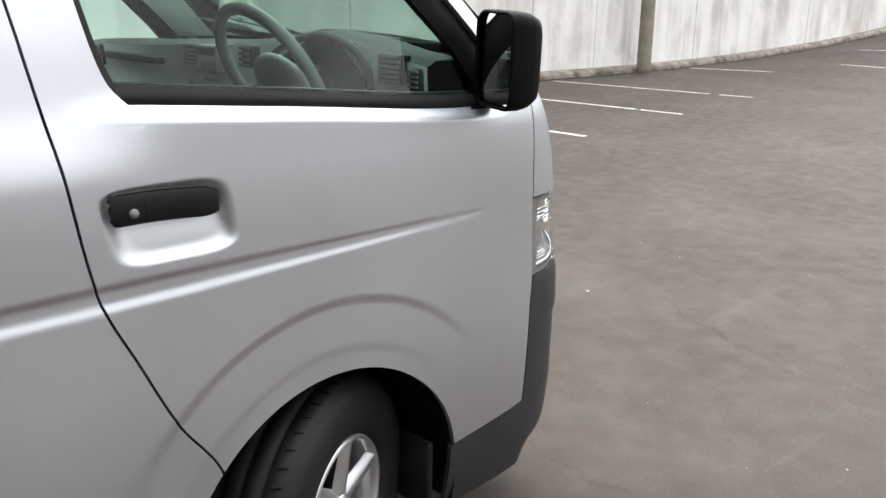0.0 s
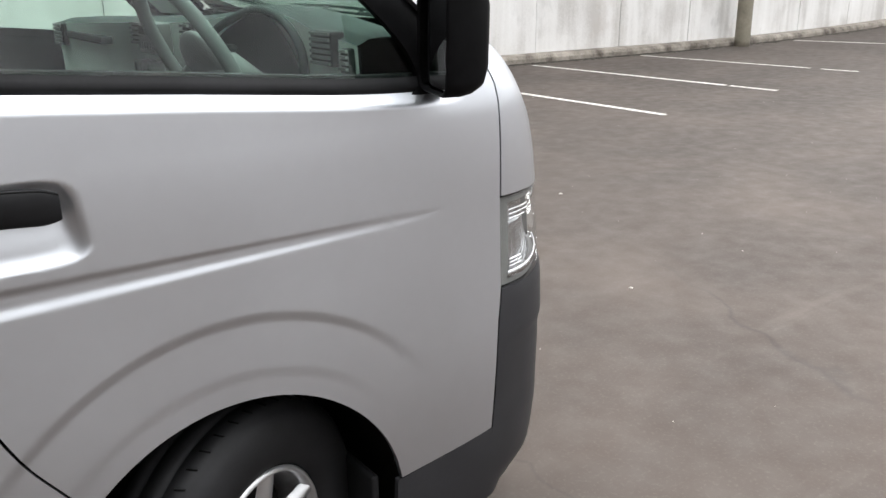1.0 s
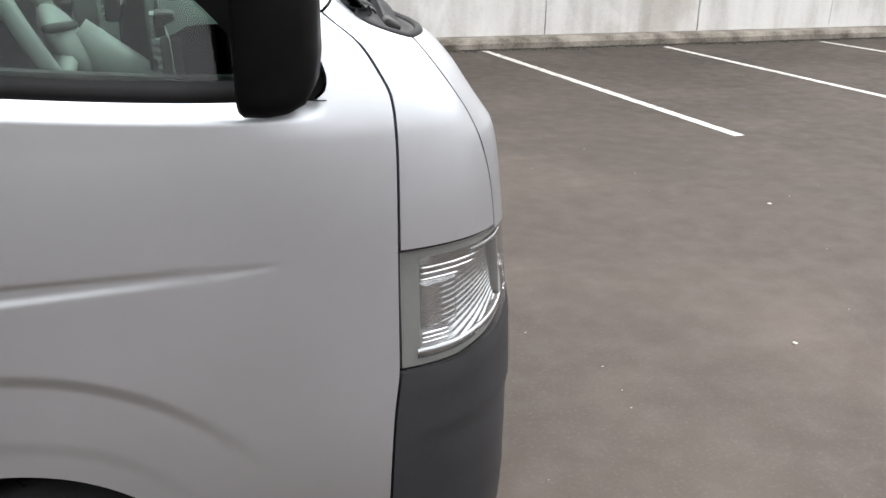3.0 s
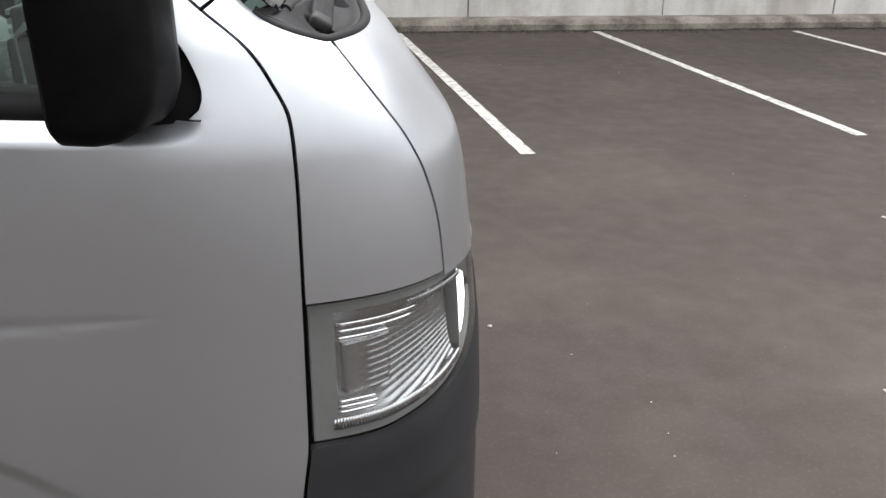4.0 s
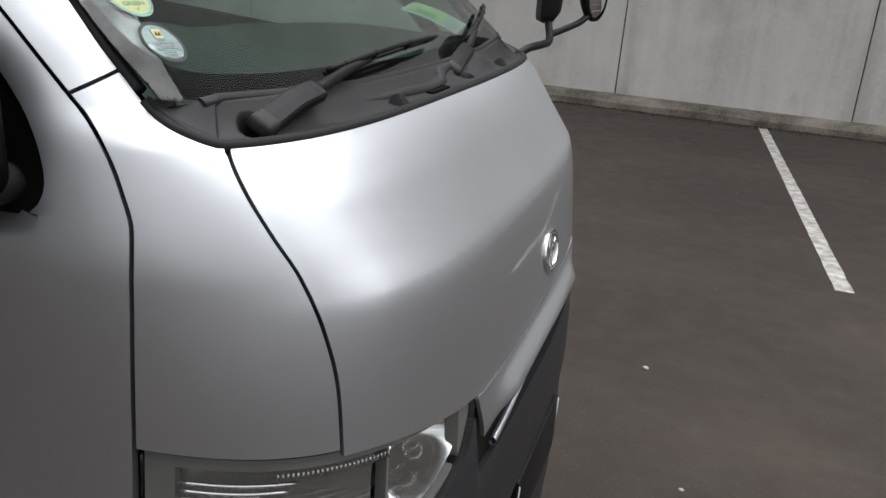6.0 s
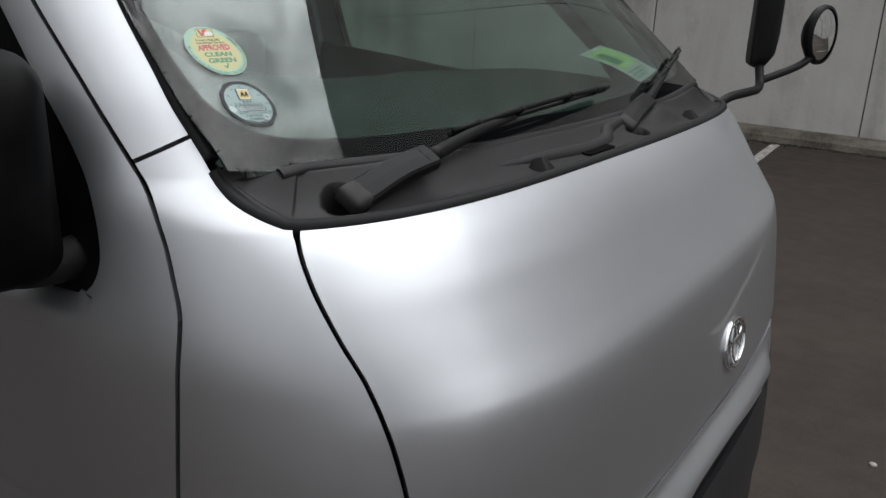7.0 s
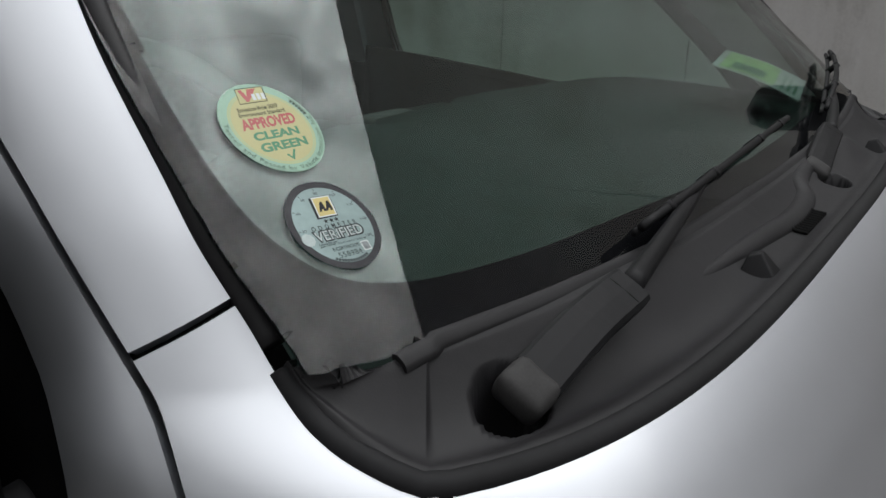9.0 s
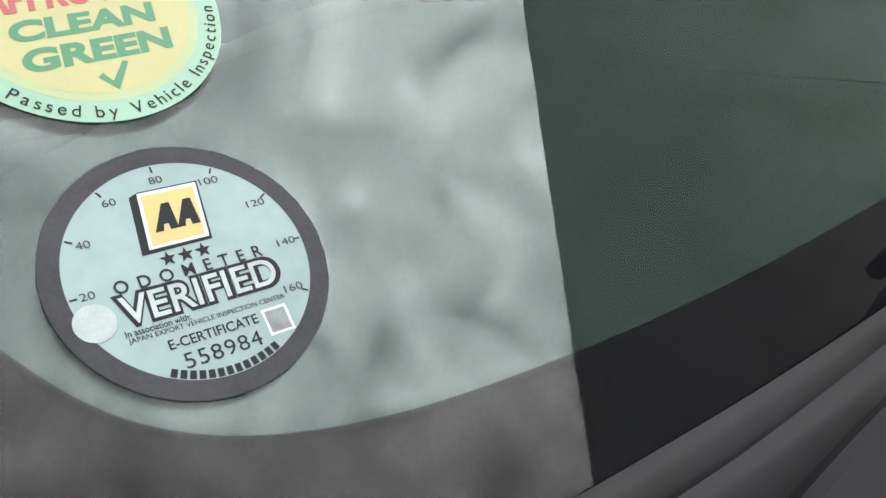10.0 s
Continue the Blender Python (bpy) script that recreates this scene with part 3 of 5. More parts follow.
parking_line(25.6, 6.2, 24.8, 8.8)


def build_pole():
    pole = tagged(new("utility_pole"), "round weathered timber pole in front of the wall", "pole")
    p = [(15.35, 8.78, rise(15.3) - 0.05), (15.36, 8.79, 2.0), (15.38, 8.79, 5.0), (15.42, 8.8, 9.0)]
    part("shaft", tube(curve_points(p, 10), [0.165 - 0.0009 * i for i in range(31)], 20), TIMBER, pole)
    return pole


build_pole()

# ---- the van: panel lines ----
van = tagged(new("van"), "silver panel van with black bumper parked on asphalt", "van")
WX, WZ, ARCH = -0.69, 0.325, 0.39       # front axle and wheel arch
GAP = 0.0026
DOOR_FRONT = smooth_table([(0.40, -0.032), (0.55, -0.026), (0.70, -0.016), (0.80, -0.004), (1.15, -0.002), (1.22, -0.004), (1.257, -0.008), (1.299, -0.027), (1.339, -0.053), (1.38, -0.100), (1.45, -0.174), (1.523, -0.258), (1.93, -0.72), (1.99, -0.80)])
HOOD_SIDE = smooth_table([(0.93, 0.210), (0.998, 0.205), (1.078, 0.196), (1.155, 0.175), (1.21, 0.148), (1.25, 0.120), (1.295, 0.086), (1.34, 0.051)])
SCREEN_SIDE = smooth_table([(1.34, 0.0488), (1.3435, 0.0360), (1.348, 0.0210), (1.355, -0.0005), (1.3635, -0.0215), (1.372, -0.0370), (1.38, -0.0470), (1.40, -0.068), (1.42, -0.0873), (1.45, -0.1158), (1.525, -0.192), (1.93, -0.60), (1.99, -0.70)])
DOOR_REAR = smooth_table([(0.54, -0.955), (0.614, -0.985), (0.727, -1.060), (0.87, -1.125), (1.008, -1.182), (1.25, -1.22), (1.49, -1.257), (1.95, -1.33)])
SILL = smooth_table([(-1.30, 1.338), (-1.075, 1.325), (-0.781, 1.302), (-0.24, 1.262), (0.05, 1.258)])
WINDOW_REAR = smooth_table([(1.28, -1.05), (1.325, -1.085), (1.367, -1.118), (1.497, -1.151), (1.90, -1.21)])
WINDOW_FRONT = smooth_table([(1.250, -0.150), (1.262, -0.128), (1.275, -0.114), (1.29, -0.110), (1.33, -0.122), (1.39, -0.165), (1.45, -0.225), (1.90, -0.72)])
HOOD_TOP = 1.341


def ease(t):
    t = min(1.0, max(0.0, t))
    return t * t * (3 - 2 * t)


def side_shape(x, z):
    """How far the pressed side stands out from the plain shell: groove, arch flare, handle recess, shoulder."""
    d = 0.0
    g = min(1.0, max(0.0, (-0.19 - x) / 0.86))
    if g > 0:
        up, down = 0.004 + 0.016 * g ** 0.7, 0.006 + 0.024 * g ** 0.7
        t = (z - 1.008) / (up if z > 1.008 else down)
        if abs(t) < 1.15:
            d -= 0.0046 * g ** 0.7 * ease((1.08 - abs(t)) / 0.75)
    r = math.hypot(x - WX, z - WZ)
    a = math.degrees(math.atan2(z - WZ, x - WX))
    if r < 0.62 and a > 0:
        edge = 0.545
        fade = ease((a - 30) / 40) * ease((170 - a) / 30)
        d -= fade * 0.0052 * ease((edge + 0.020 - r) / 0.026)
        d -= fade * 0.0016 * ease((0.455 - r) / 0.03)
    hx, hz = (x + 1.035) / 0.122, (z - 1.119) / 0.070
    q = abs(hx + 0.12 * hz) ** 5 + abs(hz) ** 5
    if q < 1.0:
        d -= 0.025 * ease((1 - q) / 0.9) * (0.5 + 0.5 * ease((hz + 1.0) / 1.6))
    top = SILL(x) - 0.027
    keep = ease((-0.13 - x) / 0.20) * ease((x + 1.21) / 0.22)
    if z > 1.05 and keep > 0:
        flat = 0.8465 - 0.024 * (z - 1.05) - HALF(z)
        d += keep * max(0.0, flat) * ease((z - 1.04) / 0.14) * ease((1.345 - z) / 0.03) * (1 - 0.4 * ease((z - top) / 0.03))
    if z > top:
        d -= 0.020 * ease((z - top) / 0.030) * ease((min(-0.085, WINDOW_FRONT(max(z, 1.275)) + 0.004) - x) / 0.055) * ease((x + 1.21) / 0.20)
    return d


def on_side(x, z, shape=True, out=0.0):
    px, py, pz = shell(z, x=x)
    return (px, py - (side_shape(x, z) if shape else 0) - out, pz)


def door_bottom(x):
    """The lower edge of the door panel: bumper line, wheel arch, sill."""
    base = 0.425 + (x + 0.045) * 0.10
    if abs(x - WX) < ARCH:
        base = max(base, WZ + math.sqrt(ARCH ** 2 - (x - WX) ** 2))
    return base if x > WX - ARCH else WZ


def both(maker):
    """Calls maker(flip, pieces-wrapper) for the right and for the left side."""
    maker(lambda p: p)
    maker(mirrored)


DOORS = []


def build_doors(wrap):
    def lower(i, j):
        x = -1.2 + 1.087 * j
        for _ in range(14):
            low = door_bottom(max(x, -0.99))
            z = low + (SILL(x) - low) * i
            a = DOOR_REAR(z) + GAP
            x = 0.4 * x + 0.6 * (a + (-0.113 - a) * j)
        return on_side(x, z)

    def low_front(i, j):
        low = door_bottom(-0.113 + 0.09 * j)
        z = low + (1.262 - low) * i
        return on_side(-0.113 + (DOOR_FRONT(z) - GAP + 0.113) * j, z)

    def front_strip(i, j):
        z = 1.262 + (1.93 - 1.262) * i
        a, b = WINDOW_FRONT(z), DOOR_FRONT(z) - GAP
        return on_side(a + (b - a) * j, z)

    def rear_strip(i, j):
        z = 1.26 + 0.66 * i
        a, b = DOOR_REAR(z) + GAP, min(WINDOW_REAR(z), -1.055 - 0.4 * max(0, 1.33 - z))
        return on_side(a + (b - a) * j, z)

    pieces = [wrap(grid(190, 130, lower)), wrap(grid(230, 14, low_front)), wrap(grid(60, 8, front_strip)), wrap(grid(60, 10, rear_strip))]
    door = sheet("front_door", pieces, PAINT, van, 0.014, weld=0.0014)
    DOORS.append(door)

    def pane(i, j):
        z = 1.27 + 0.64 * i
        a, b = WINDOW_REAR(z) - 0.01, WINDOW_FRONT(z) + 0.01
        return on_side(a + (b - a) * j, z, False, -0.030)

    glass_pane = link_mesh("window_pane", *wrap(grid(10, 16, pane)), GLASS, door, label="green-tinted side window glass")
    glass_pane.visible_shadow = False

    def belt(i, j):
        x = -1.10 + 0.97 * j
        z = SILL(x) - 0.004 + 0.034 * i
        x = max(x, WINDOW_REAR(z) + 0.001)
        bulge = 0.006 * math.sin(math.pi * min(1, i * 1.05))
        return on_side(x, z, False, -0.020 + bulge)

    sheet("belt_seal", [wrap(grid(8, 50, belt))], TRIM, door, 0.02, "black rubber window sill strip")

    def channel(i, j):
        z = 1.33 + 0.57 * i
        x = WINDOW_REAR(z) - 0.004 + 0.022 * j
        return on_side(x, z, False, -0.018 - 0.006 * j)

    sheet("window_channel", [wrap(grid(20, 3, channel))], RUBBER, door, 0.01)

    def sail(i, j):
        z = 1.256 + 0.42 * i
        a, b = max(WINDOW_FRONT(z) - 0.105 - 0.02 * i, WINDOW_FRONT(z) - 0.12), WINDOW_FRONT(z) - 0.001
        return on_side(a + (b - a) * j, z, False, -0.014 + 0.004 * math.sin(math.pi * j))

    sheet("mirror_base", [wrap(grid(24, 10, sail))], SHELL, door, 0.02, "black plastic corner at the mirror foot")

    # handle: a black grip bridging a painted bowl
    def grip(i, j):
        x = -1.152 + 0.205 * j
        mid = 1.156 - 0.010 * j + 0.004 * math.sin(math.pi * j)
        half = 0.030 * (1 - max(0, j - 0.82) ** 2 * 9) * (1 - max(0, 0.06 - j) ** 2 * 120)
        a = math.pi * (i - 0.5)
        bulge = 0.013 * math.cos(a) ** 0.6 * (1 - (2 * abs(j - 0.45)) ** 4 * 0.35)
        y0 = shell(1.155, x=x)[1]
        return (x + 0.03 * (mid + half * math.sin(a) - 1.156) * -1, y0 - bulge - 0.001, mid + half * math.sin(a))

    handle = sheet("door_handle", [wrap(grid(16, 40, grip))], TRIM, door, 0.012, "black plastic pull handle")
    if wrap((([(0, 1, 0)]), []))[0][0][1] > 0:
        c = Vector(grip(0.42, 0.19)) + Vector((0, -0.0005, 0))
        lock = tube([c + Vector((0, 0.004, 0)), c + Vector((0, -0.002, 0))], [0.0085, 0.0085], 20)
        part("lock", lock, LAMP_GREY, handle, "round metal key lock")
        part("split", tube([grip(0.02, 0.30), grip(0.3, 0.30), grip(0.6, 0.295), grip(0.98, 0.30)], 0.0012, 6), DARK, handle)
        part("upper_seam", tube([Vector(grip(0.86, k / 12)) for k in range(13)], 0.0014, 6), DARK, handle)


both(build_doors)


def build_side(wrap):
    def f(i, j):
        z = 0.36 + 1.6 * i
        b = DOOR_REAR(max(z, 0.54)) - GAP
        if z < 0.60:
            b = min(b, WX - math.sqrt(max(0, ARCH ** 2 - (z - WZ) ** 2)))
        return on_side(b + (-3.9 - b) * j ** 2.2, z)

    sheet("side_panel", [wrap(grid(280, 55, f))], PAINT, van, 0.014)


both(build_side)


def build_fender(wrap):
    def f(i, j):
        z0, z1 = 1.007 - 0.006 * j, 1.386 + 0.022 * j
        z = z0 + (1.332 - z0) * i / 0.6 if i < 0.6 else 1.332 + (z1 - 1.332) * (i - 0.6) / 0.4
        a = u_at(z, x=DOOR_FRONT(z) + GAP)
        t = ease((z - HOOD_TOP + 0.012) / 0.024)
        bx = HOOD_SIDE(min(z, HOOD_TOP)) * (1 - t) + SCREEN_SIDE(z) * t if z < HOOD_TOP + 0.012 else SCREEN_SIDE(z)
        b = u_at(z, x=bx) - 0.0022 - 0.0018 * t
        return spot(a + (b - a) * j, z)

    sheet("front_fender", [wrap(grid(150, 34, f))], PAINT, van, 0.012)

    def g(i, j):
        z = 1.3895 + 0.022 * j + (1.94 - 1.40) * i
        a = u_at(z, x=DOOR_FRONT(z) + GAP)
        b = u_at(z, x=SCREEN_SIDE(z)) - 0.004
        return spot(a + (b - a) * j, z)

    sheet("pillar", [wrap(grid(80, 18, g))], PAINT, van, 0.012)


both(build_fender)


def hood_low(y):
    return 0.956 + 0.036 * ease((abs(y) - 0.38) / 0.34)


def build_hood():
    def f(i, j):
        y0 = shell(0.995, x=HOOD_SIDE(0.995))[1]
        z0 = hood_low(y0 * (1 - j))
        z = z0 + (HOOD_TOP - z0) * i
        y = shell(z, x=HOOD_SIDE(z))[1] + 0.0022
        x, y, z = shell(z, y=y * (1 - j))
        return (x, y, z)

    p = grid(110, 64, f)
    return sheet("hood", [p, mirrored(p)], PAINT, van, 0.012)


hood = build_hood()


def screen_point(y, z, depth=0.002):
    """A point of the windscreen, which carries its slope on below the cowl."""
    xc = -0.071 - 1.145 * (z - 1.45) - depth
    b, ys = 0.10, HALF(max(z, 1.40)) * 0.985
    r = min(0.999, abs(y) / ys)
    return (xc - b + b * (1 - r ** 5.0) ** 0.2, y, z)


COWL_BACK = smooth_table([(0.0, 1.362), (0.25, 1.364), (0.42, 1.369), (0.5, 1.373), (0.6, 1.379), (0.70, 1.384), (0.75, 1.386)])


def screen_edge(z):
    """The side edge of the glass, under the pillar."""
    return shell(max(z, 1.36), x=SCREEN_SIDE(max(z, 1.36)))[1] - 0.004


def glass_foot(ya):
    """Where the glass dips behind the scuttle."""
    return COWL_BACK(ya) - 0.004 + 0.003 * max(0.0, ya - 0.64) / 0.055


def build_screen():
    def f(i, j):
        z0 = glass_foot(-screen_edge(1.40) * (1 - j))
        z = z0 + (1.93 - z0) * i
        return screen_point(screen_edge(z) * (1 - j), z, 0.0115)

    p = grid(50, 50, f)
    screen = sheet("windscreen", [p, mirrored(p)], SCREEN_GLASS, van, 0.0, "tinted laminated windscreen glass")
    screen.visible_shadow = False

    def back(i, j):
        x, y, z = f(i, j)
        return (x - 0.0036, y, z)

    ply = grid(50, 50, back)
    pane = sheet("inner_ply", [ply, mirrored(ply)], INNER_GLASS, screen, 0.0, "green-tinted inner layer of the glass")
    pane.visible_shadow = False
    inner = curve_points([(0, 0, 1.379), (0, -0.20, 1.383), (0, -0.36, 1.388), (0, -0.49, 1.3925), (0, -0.58, 1.3985), (0, -0.63, 1.405), (0, -0.66, 1.4145), (0, -0.677, 1.429), (0, -0.686, 1.449), (0, -0.686, 1.482), (0, -0.677, 1.531), (0, -0.666, 1.561), (0, -0.600, 1.90)], 10)
    outer = curve_points([(0, 0, 1.350), (0, -0.20, 1.350), (0, -0.36, 1.352), (0, -0.49, 1.360), (0, -0.58, 1.369), (0, -0.66, 1.379), (0, -0.74, 1.388), (0, -0.80, 1.404), (0, -0.80, 1.43), (0, -0.80, 1.482), (0, -0.80, 1.531), (0, -0.80, 1.561), (0, -0.75, 1.90)], 10)

    def band(i, j):
        k = j * (len(inner) - 1)
        a, b = inner[min(int(k + 1e-6), len(inner) - 1)], outer[min(int(k + 1e-6), len(inner) - 1)]
        p = a.lerp(b, i)
        return screen_point(max(p.y, screen_edge(p.z)), p.z, 0.0135)

    bp = grid(10, len(inner) - 1, band)
    ob = sheet("shade_band", [bp, mirrored(bp)], FRIT, screen, 0.0, "black printed border of the glass")
    return screen


screen = build_screen()

CORNER_Y = -shell(HOOD_TOP, x=SCREEN_SIDE(HOOD_TOP))[1]


def cowl_at(i, w, sign=-1):
    """i from 0 at the painted edge to 1 at the glass; w from 0 in the middle, 1 at the hood's corner, to 1.33 up the pillar."""
    if w <= 1:
        front = Vector(shell(HOOD_TOP, y=-CORNER_Y * w))
        yb = 0.64 * w
        back = Vector(screen_point(-yb, COWL_BACK(yb), 0.008))
    else:
        c = (w - 1) / 0.33
        z = HOOD_TOP + 0.031 * c
        front = Vector(shell(z, x=SCREEN_SIDE(z)))
        yb = 0.64 + 0.060 * min(c, 1) + 0.012 * max(0, c - 1)
        back = Vector(screen_point(-yb, COWL_BACK(0.64) + 0.0045 * min(c, 1) + 0.022 * max(0, c - 1), 0.004))
    p = front.lerp(back, i)
    y = -p.y * sign
    sag = 0.016 * math.sin(math.pi * min(1, i * 1.15)) if i < 0.87 else 0.0
    lip = 0.004 * math.exp(-((i - 0.16) / 0.09) ** 2)
    hump = 0.0
    for cy, cx, amp, wy in ((0.27, 0.66, 0.020, 0.075), (0.20, 0.42, 0.008, 0.22), (-0.42, 0.70, 0.010, 0.09)):
        hump += amp * math.exp(-((y - cy) / wy) ** 2 - ((i - cx) / 0.22) ** 2)
    p.z += -sag * (1 - ease((w - 0.92) / 0.3)) + lip - 0.004 * (1 - ease(i / 0.08)) + hump
    p.z -= 0.009 * min(1.0, max(0.0, w - 1) / 0.33) * i * (1 - ease((w - 1.33) / 0.2))
    p.y = y
    p.x = nearside(p.x, y)
    return p


def cowl_point(i, y):
    return cowl_at(i, abs(y) / (CORNER_Y * (1 - i) + 0.64 * i), 1 if y > 0 else -1)


PIVOTS = ((-0.615, 0.52), (0.115, 0.50))


def build_cowl():
    def f(i, j):
        w = (2 * j - 1) * 1.42
        p = cowl_at(i, abs(w), -1 if w < 0 else 1)
        for cy, ci in PIVOTS:
            c = cowl_point(ci, cy)
            d = math.hypot((p.x - c.x) / 0.017, (p.y - c.y) / 0.022)
            if d < 1.25:
                p.z -= 0.045 * ease((1.2 - d) / 0.18)
        return tuple(p)

    cowl = sheet("cowl", [grid(80, 520, f)], COWL, van, 0.01, "dark grey plastic scuttle panel under the windscreen")
    rim = [cowl_at(0.0, abs(k) / 60 * 1.41, -1 if k < 0 else 1) for k in range(-60, 61)]
    part("hood_seal", tube([r + Vector((-0.003, -0.003 * r.y, 0.001)) for r in rim], 0.0085, 10), RUBBER, cowl, "black rubber seal along the hood")

    def lip(i, j):
        w = (2 * j - 1) * 1.14
        q = cowl_at(1.0, abs(w), -1 if w < 0 else 1)
        rise = (0.0045 - 0.003 * (2 * i - 1) ** 4) * (1 - 0.5 * ease((abs(w) - 1.1) / 0.2))
        return (q.x + 0.010 * i + 0.75 * rise - 0.003, q.y, q.z - 0.0088 * i + 0.66 * rise + 0.002)

    sheet("glass_lip", [grid(6, 120, lip)], COWL, cowl, 0.004, "flat rubber strip along the glass")
    ridge = curve_points([cowl_point(i, y) - Vector((0, 0, 0.007)) for i, y in ((0.62, -0.42), (0.66, -0.30), (0.62, -0.18), (0.56, -0.08), (0.62, 0.0), (0.80, 0.05), (0.86, 0.16), (0.80, 0.30))], 10)
    part("ridge", tube(ridge, [0.005 + 0.009 * ease(min(k, len(ridge) - 1 - k) / 26) for k in range(len(ridge))], 16), COWL, cowl, "raised moulded ridge of the scuttle")
    # fluted air intake and washer jets
    for k in range(11):
        y = -0.035 - 0.0085 * k
        pts = [Vector(cowl_point(s, y)) + Vector((0, 0, 0.0015)) for s in (0.30, 0.42, 0.54)]
        part("vent_slat", tube(pts, 0.0022, 6), DARK, cowl)
    for cy, ci in ((-0.262, 0.34), (0.376, 0.30)):
        c = cowl_point(ci, cy)
        bm = bmesh.new()
        base = [bm.verts.new(c + Vector(v)) for v in ((0.017, 0.017, -0.006), (0.017, -0.017, -0.006), (-0.020, -0.022, -0.006), (-0.020, 0.022, -0.006))]
        top = [bm.verts.new(c + Vector(v)) for v in ((-0.004, 0.004, 0.019), (-0.004, -0.004, 0.019), (-0.015, -0.008, 0.015), (-0.015, 0.008, 0.015))]
        for k in range(4):
            bm.faces.new((base[k], base[(k + 1) % 4], top[(k + 1) % 4], top[k]))
        bm.faces.new(top)
        bevelled(bm, 0.002, 2)
        part("washer_jet", bm, TRIM, cowl, "small black washer jet")
    return cowl


cowl = build_cowl()


def build_trim(wrap):
    """The black seal between the glass and the painted pillar."""
    pts = []
    for k in range(40):
        z = 1.388 + 0.53 * (k / 39) ** 1.3
        p = Vector(spot(u_at(z, x=SCREEN_SIDE(z)) + 0.001, z))
        pts.append(p + Vector((-0.003, 0.005, 0.0005)))
    v = wrap((pts, []))[0]
    part("screen_seal", tube([Vector(p) for p in v], 0.0085, 10), COWL, van, "dark grey rubber windscreen seal")


both(build_trim)


def build_wiper(pivot, knee, mid, tip0, tip1):
    wiper = tagged(new("wiper"), "")
    wiper.parent = van
    arm = [Vector(pivot), Vector(pivot).lerp(Vector(knee), 0.5) + Vector((0, 0, 0.004)), Vector(knee)]
    path = curve_points(arm, 8)
    bm = bmesh.new()
    rings = []
    d = (Vector(knee) - Vector(pivot)).normalized()
    side = d.cross(Vector((0.5, 0, 0.86))).normalized()
    up = side.cross(d)
    for k, p in enumerate(path):
        t = k / (len(path) - 1)
        w, h = 0.0165 - 0.001 * t, 0.0085 - 0.0005 * t
        rings.append([bm.verts.new(p + side * w * a + up * h * b) for a, b in ((-1, -0.8), (-1, 0.6), (-0.82, 0.92), (0, 1), (0.82, 0.92), (1, 0.6), (1, -0.8))])
    for a, b in zip(rings, rings[1:]):
        for k in range(6):
            bm.faces.new((a[k], a[k + 1], b[k + 1], b[k]))
    bm.faces.new(rings[0][::-1])
    bm.faces.new(rings[-1])
    part("arm", bm, TRIM, wiper, smooth=False)
    m = Matrix((side, d, up)).transposed().to_4x4()
    cap = bmesh.new()
    box(cap, -0.0168, 0.0168, -0.024, 0.006, -0.012, 0.0098)
    bevelled(cap, 0.0095, 4)
    bmesh.ops.transform(cap, matrix=Matrix.Translation(Vector(pivot)) @ m, verts=cap.verts[:])
    # the cap takes a lighter grey than the arm
    part("pivot_cap", cap, CAP_GREY, wiper, "dark grey plastic pivot cap, lighter than the arm")
    rod = curve_points([Vector(knee), Vector(knee).lerp(Vector(mid), 0.5) + up * 0.006, Vector(mid)], 8)
    part("rod", tube(rod, [0.0090 - 0.004 * k / (len(rod) - 1) for k in range(len(rod))], 8), TRIM, wiper)
    part("hinge_line", tube([path[14] + side * s * 0.012 + up * (0.0072 - 0.001 * abs(s)) for s in (-1, -0.5, 0.5, 1)], 0.0014, 6), DARK, wiper)
    line = curve_points([tip0, Vector(tip0).lerp(Vector(tip1), 0.33), Vector(tip0).lerp(Vector(tip1), 0.66), tip1], 6)
    on_glass = [Vector(screen_point(p.y, p.z, -0.010)) for p in line]
    part("blade_rubber", tube(on_glass, 0.0035, 6), RUBBER, wiper)
    n = Vector((0.7, 0, 0.7))
    bow = [p + n * (0.008 + 0.010 * math.sin(math.pi * k / (len(on_glass) - 1))) for k, p in enumerate(on_glass)]
    part("blade_frame", tube(bow, 0.0042, 6), TRIM, wiper)
    for k in (2, len(on_glass) // 3, 2 * len(on_glass) // 3, len(on_glass) - 3):
        part("claw", tube([on_glass[k] - n * 0.001, bow[k] + n * 0.004], 0.0055, 6), TRIM, wiper)


build_wiper((0.040, -0.594, 1.352), (0.048, -0.480, 1.377), (0.008, -0.21, 1.392), (0, -0.385, 1.386), (0, 0.14, 1.402))
build_wiper((0.045, 0.135, 1.352), (0.035, 0.25, 1.380), (-0.012, 0.47, 1.412), (0, 0.33, 1.392), (0, 0.69, 1.445))

# ---- lamps, bumper, grille ----
HL_TOP = smooth_table([(0.0, 1.000), (0.12, 0.997), (u_at(0.994, x=0.205), 0.993), (u_at(0.96, y=-0.55), 0.974), (u_at(0.957, y=-0.437), 0.958)])
HL_LOW = smooth_table([(0.0, 0.783), (0.10, 0.781), (u_at(0.793, x=0.169), 0.791), (u_at(0.813, x=0.236), 0.811), (u_at(0.839, y=-0.583), 0.839), (u_at(0.883, y=-0.474), 0.883), (u_at(0.93, y=-0.437), 0.93)])
HL_END = u_at(0.94, y=-0.437)


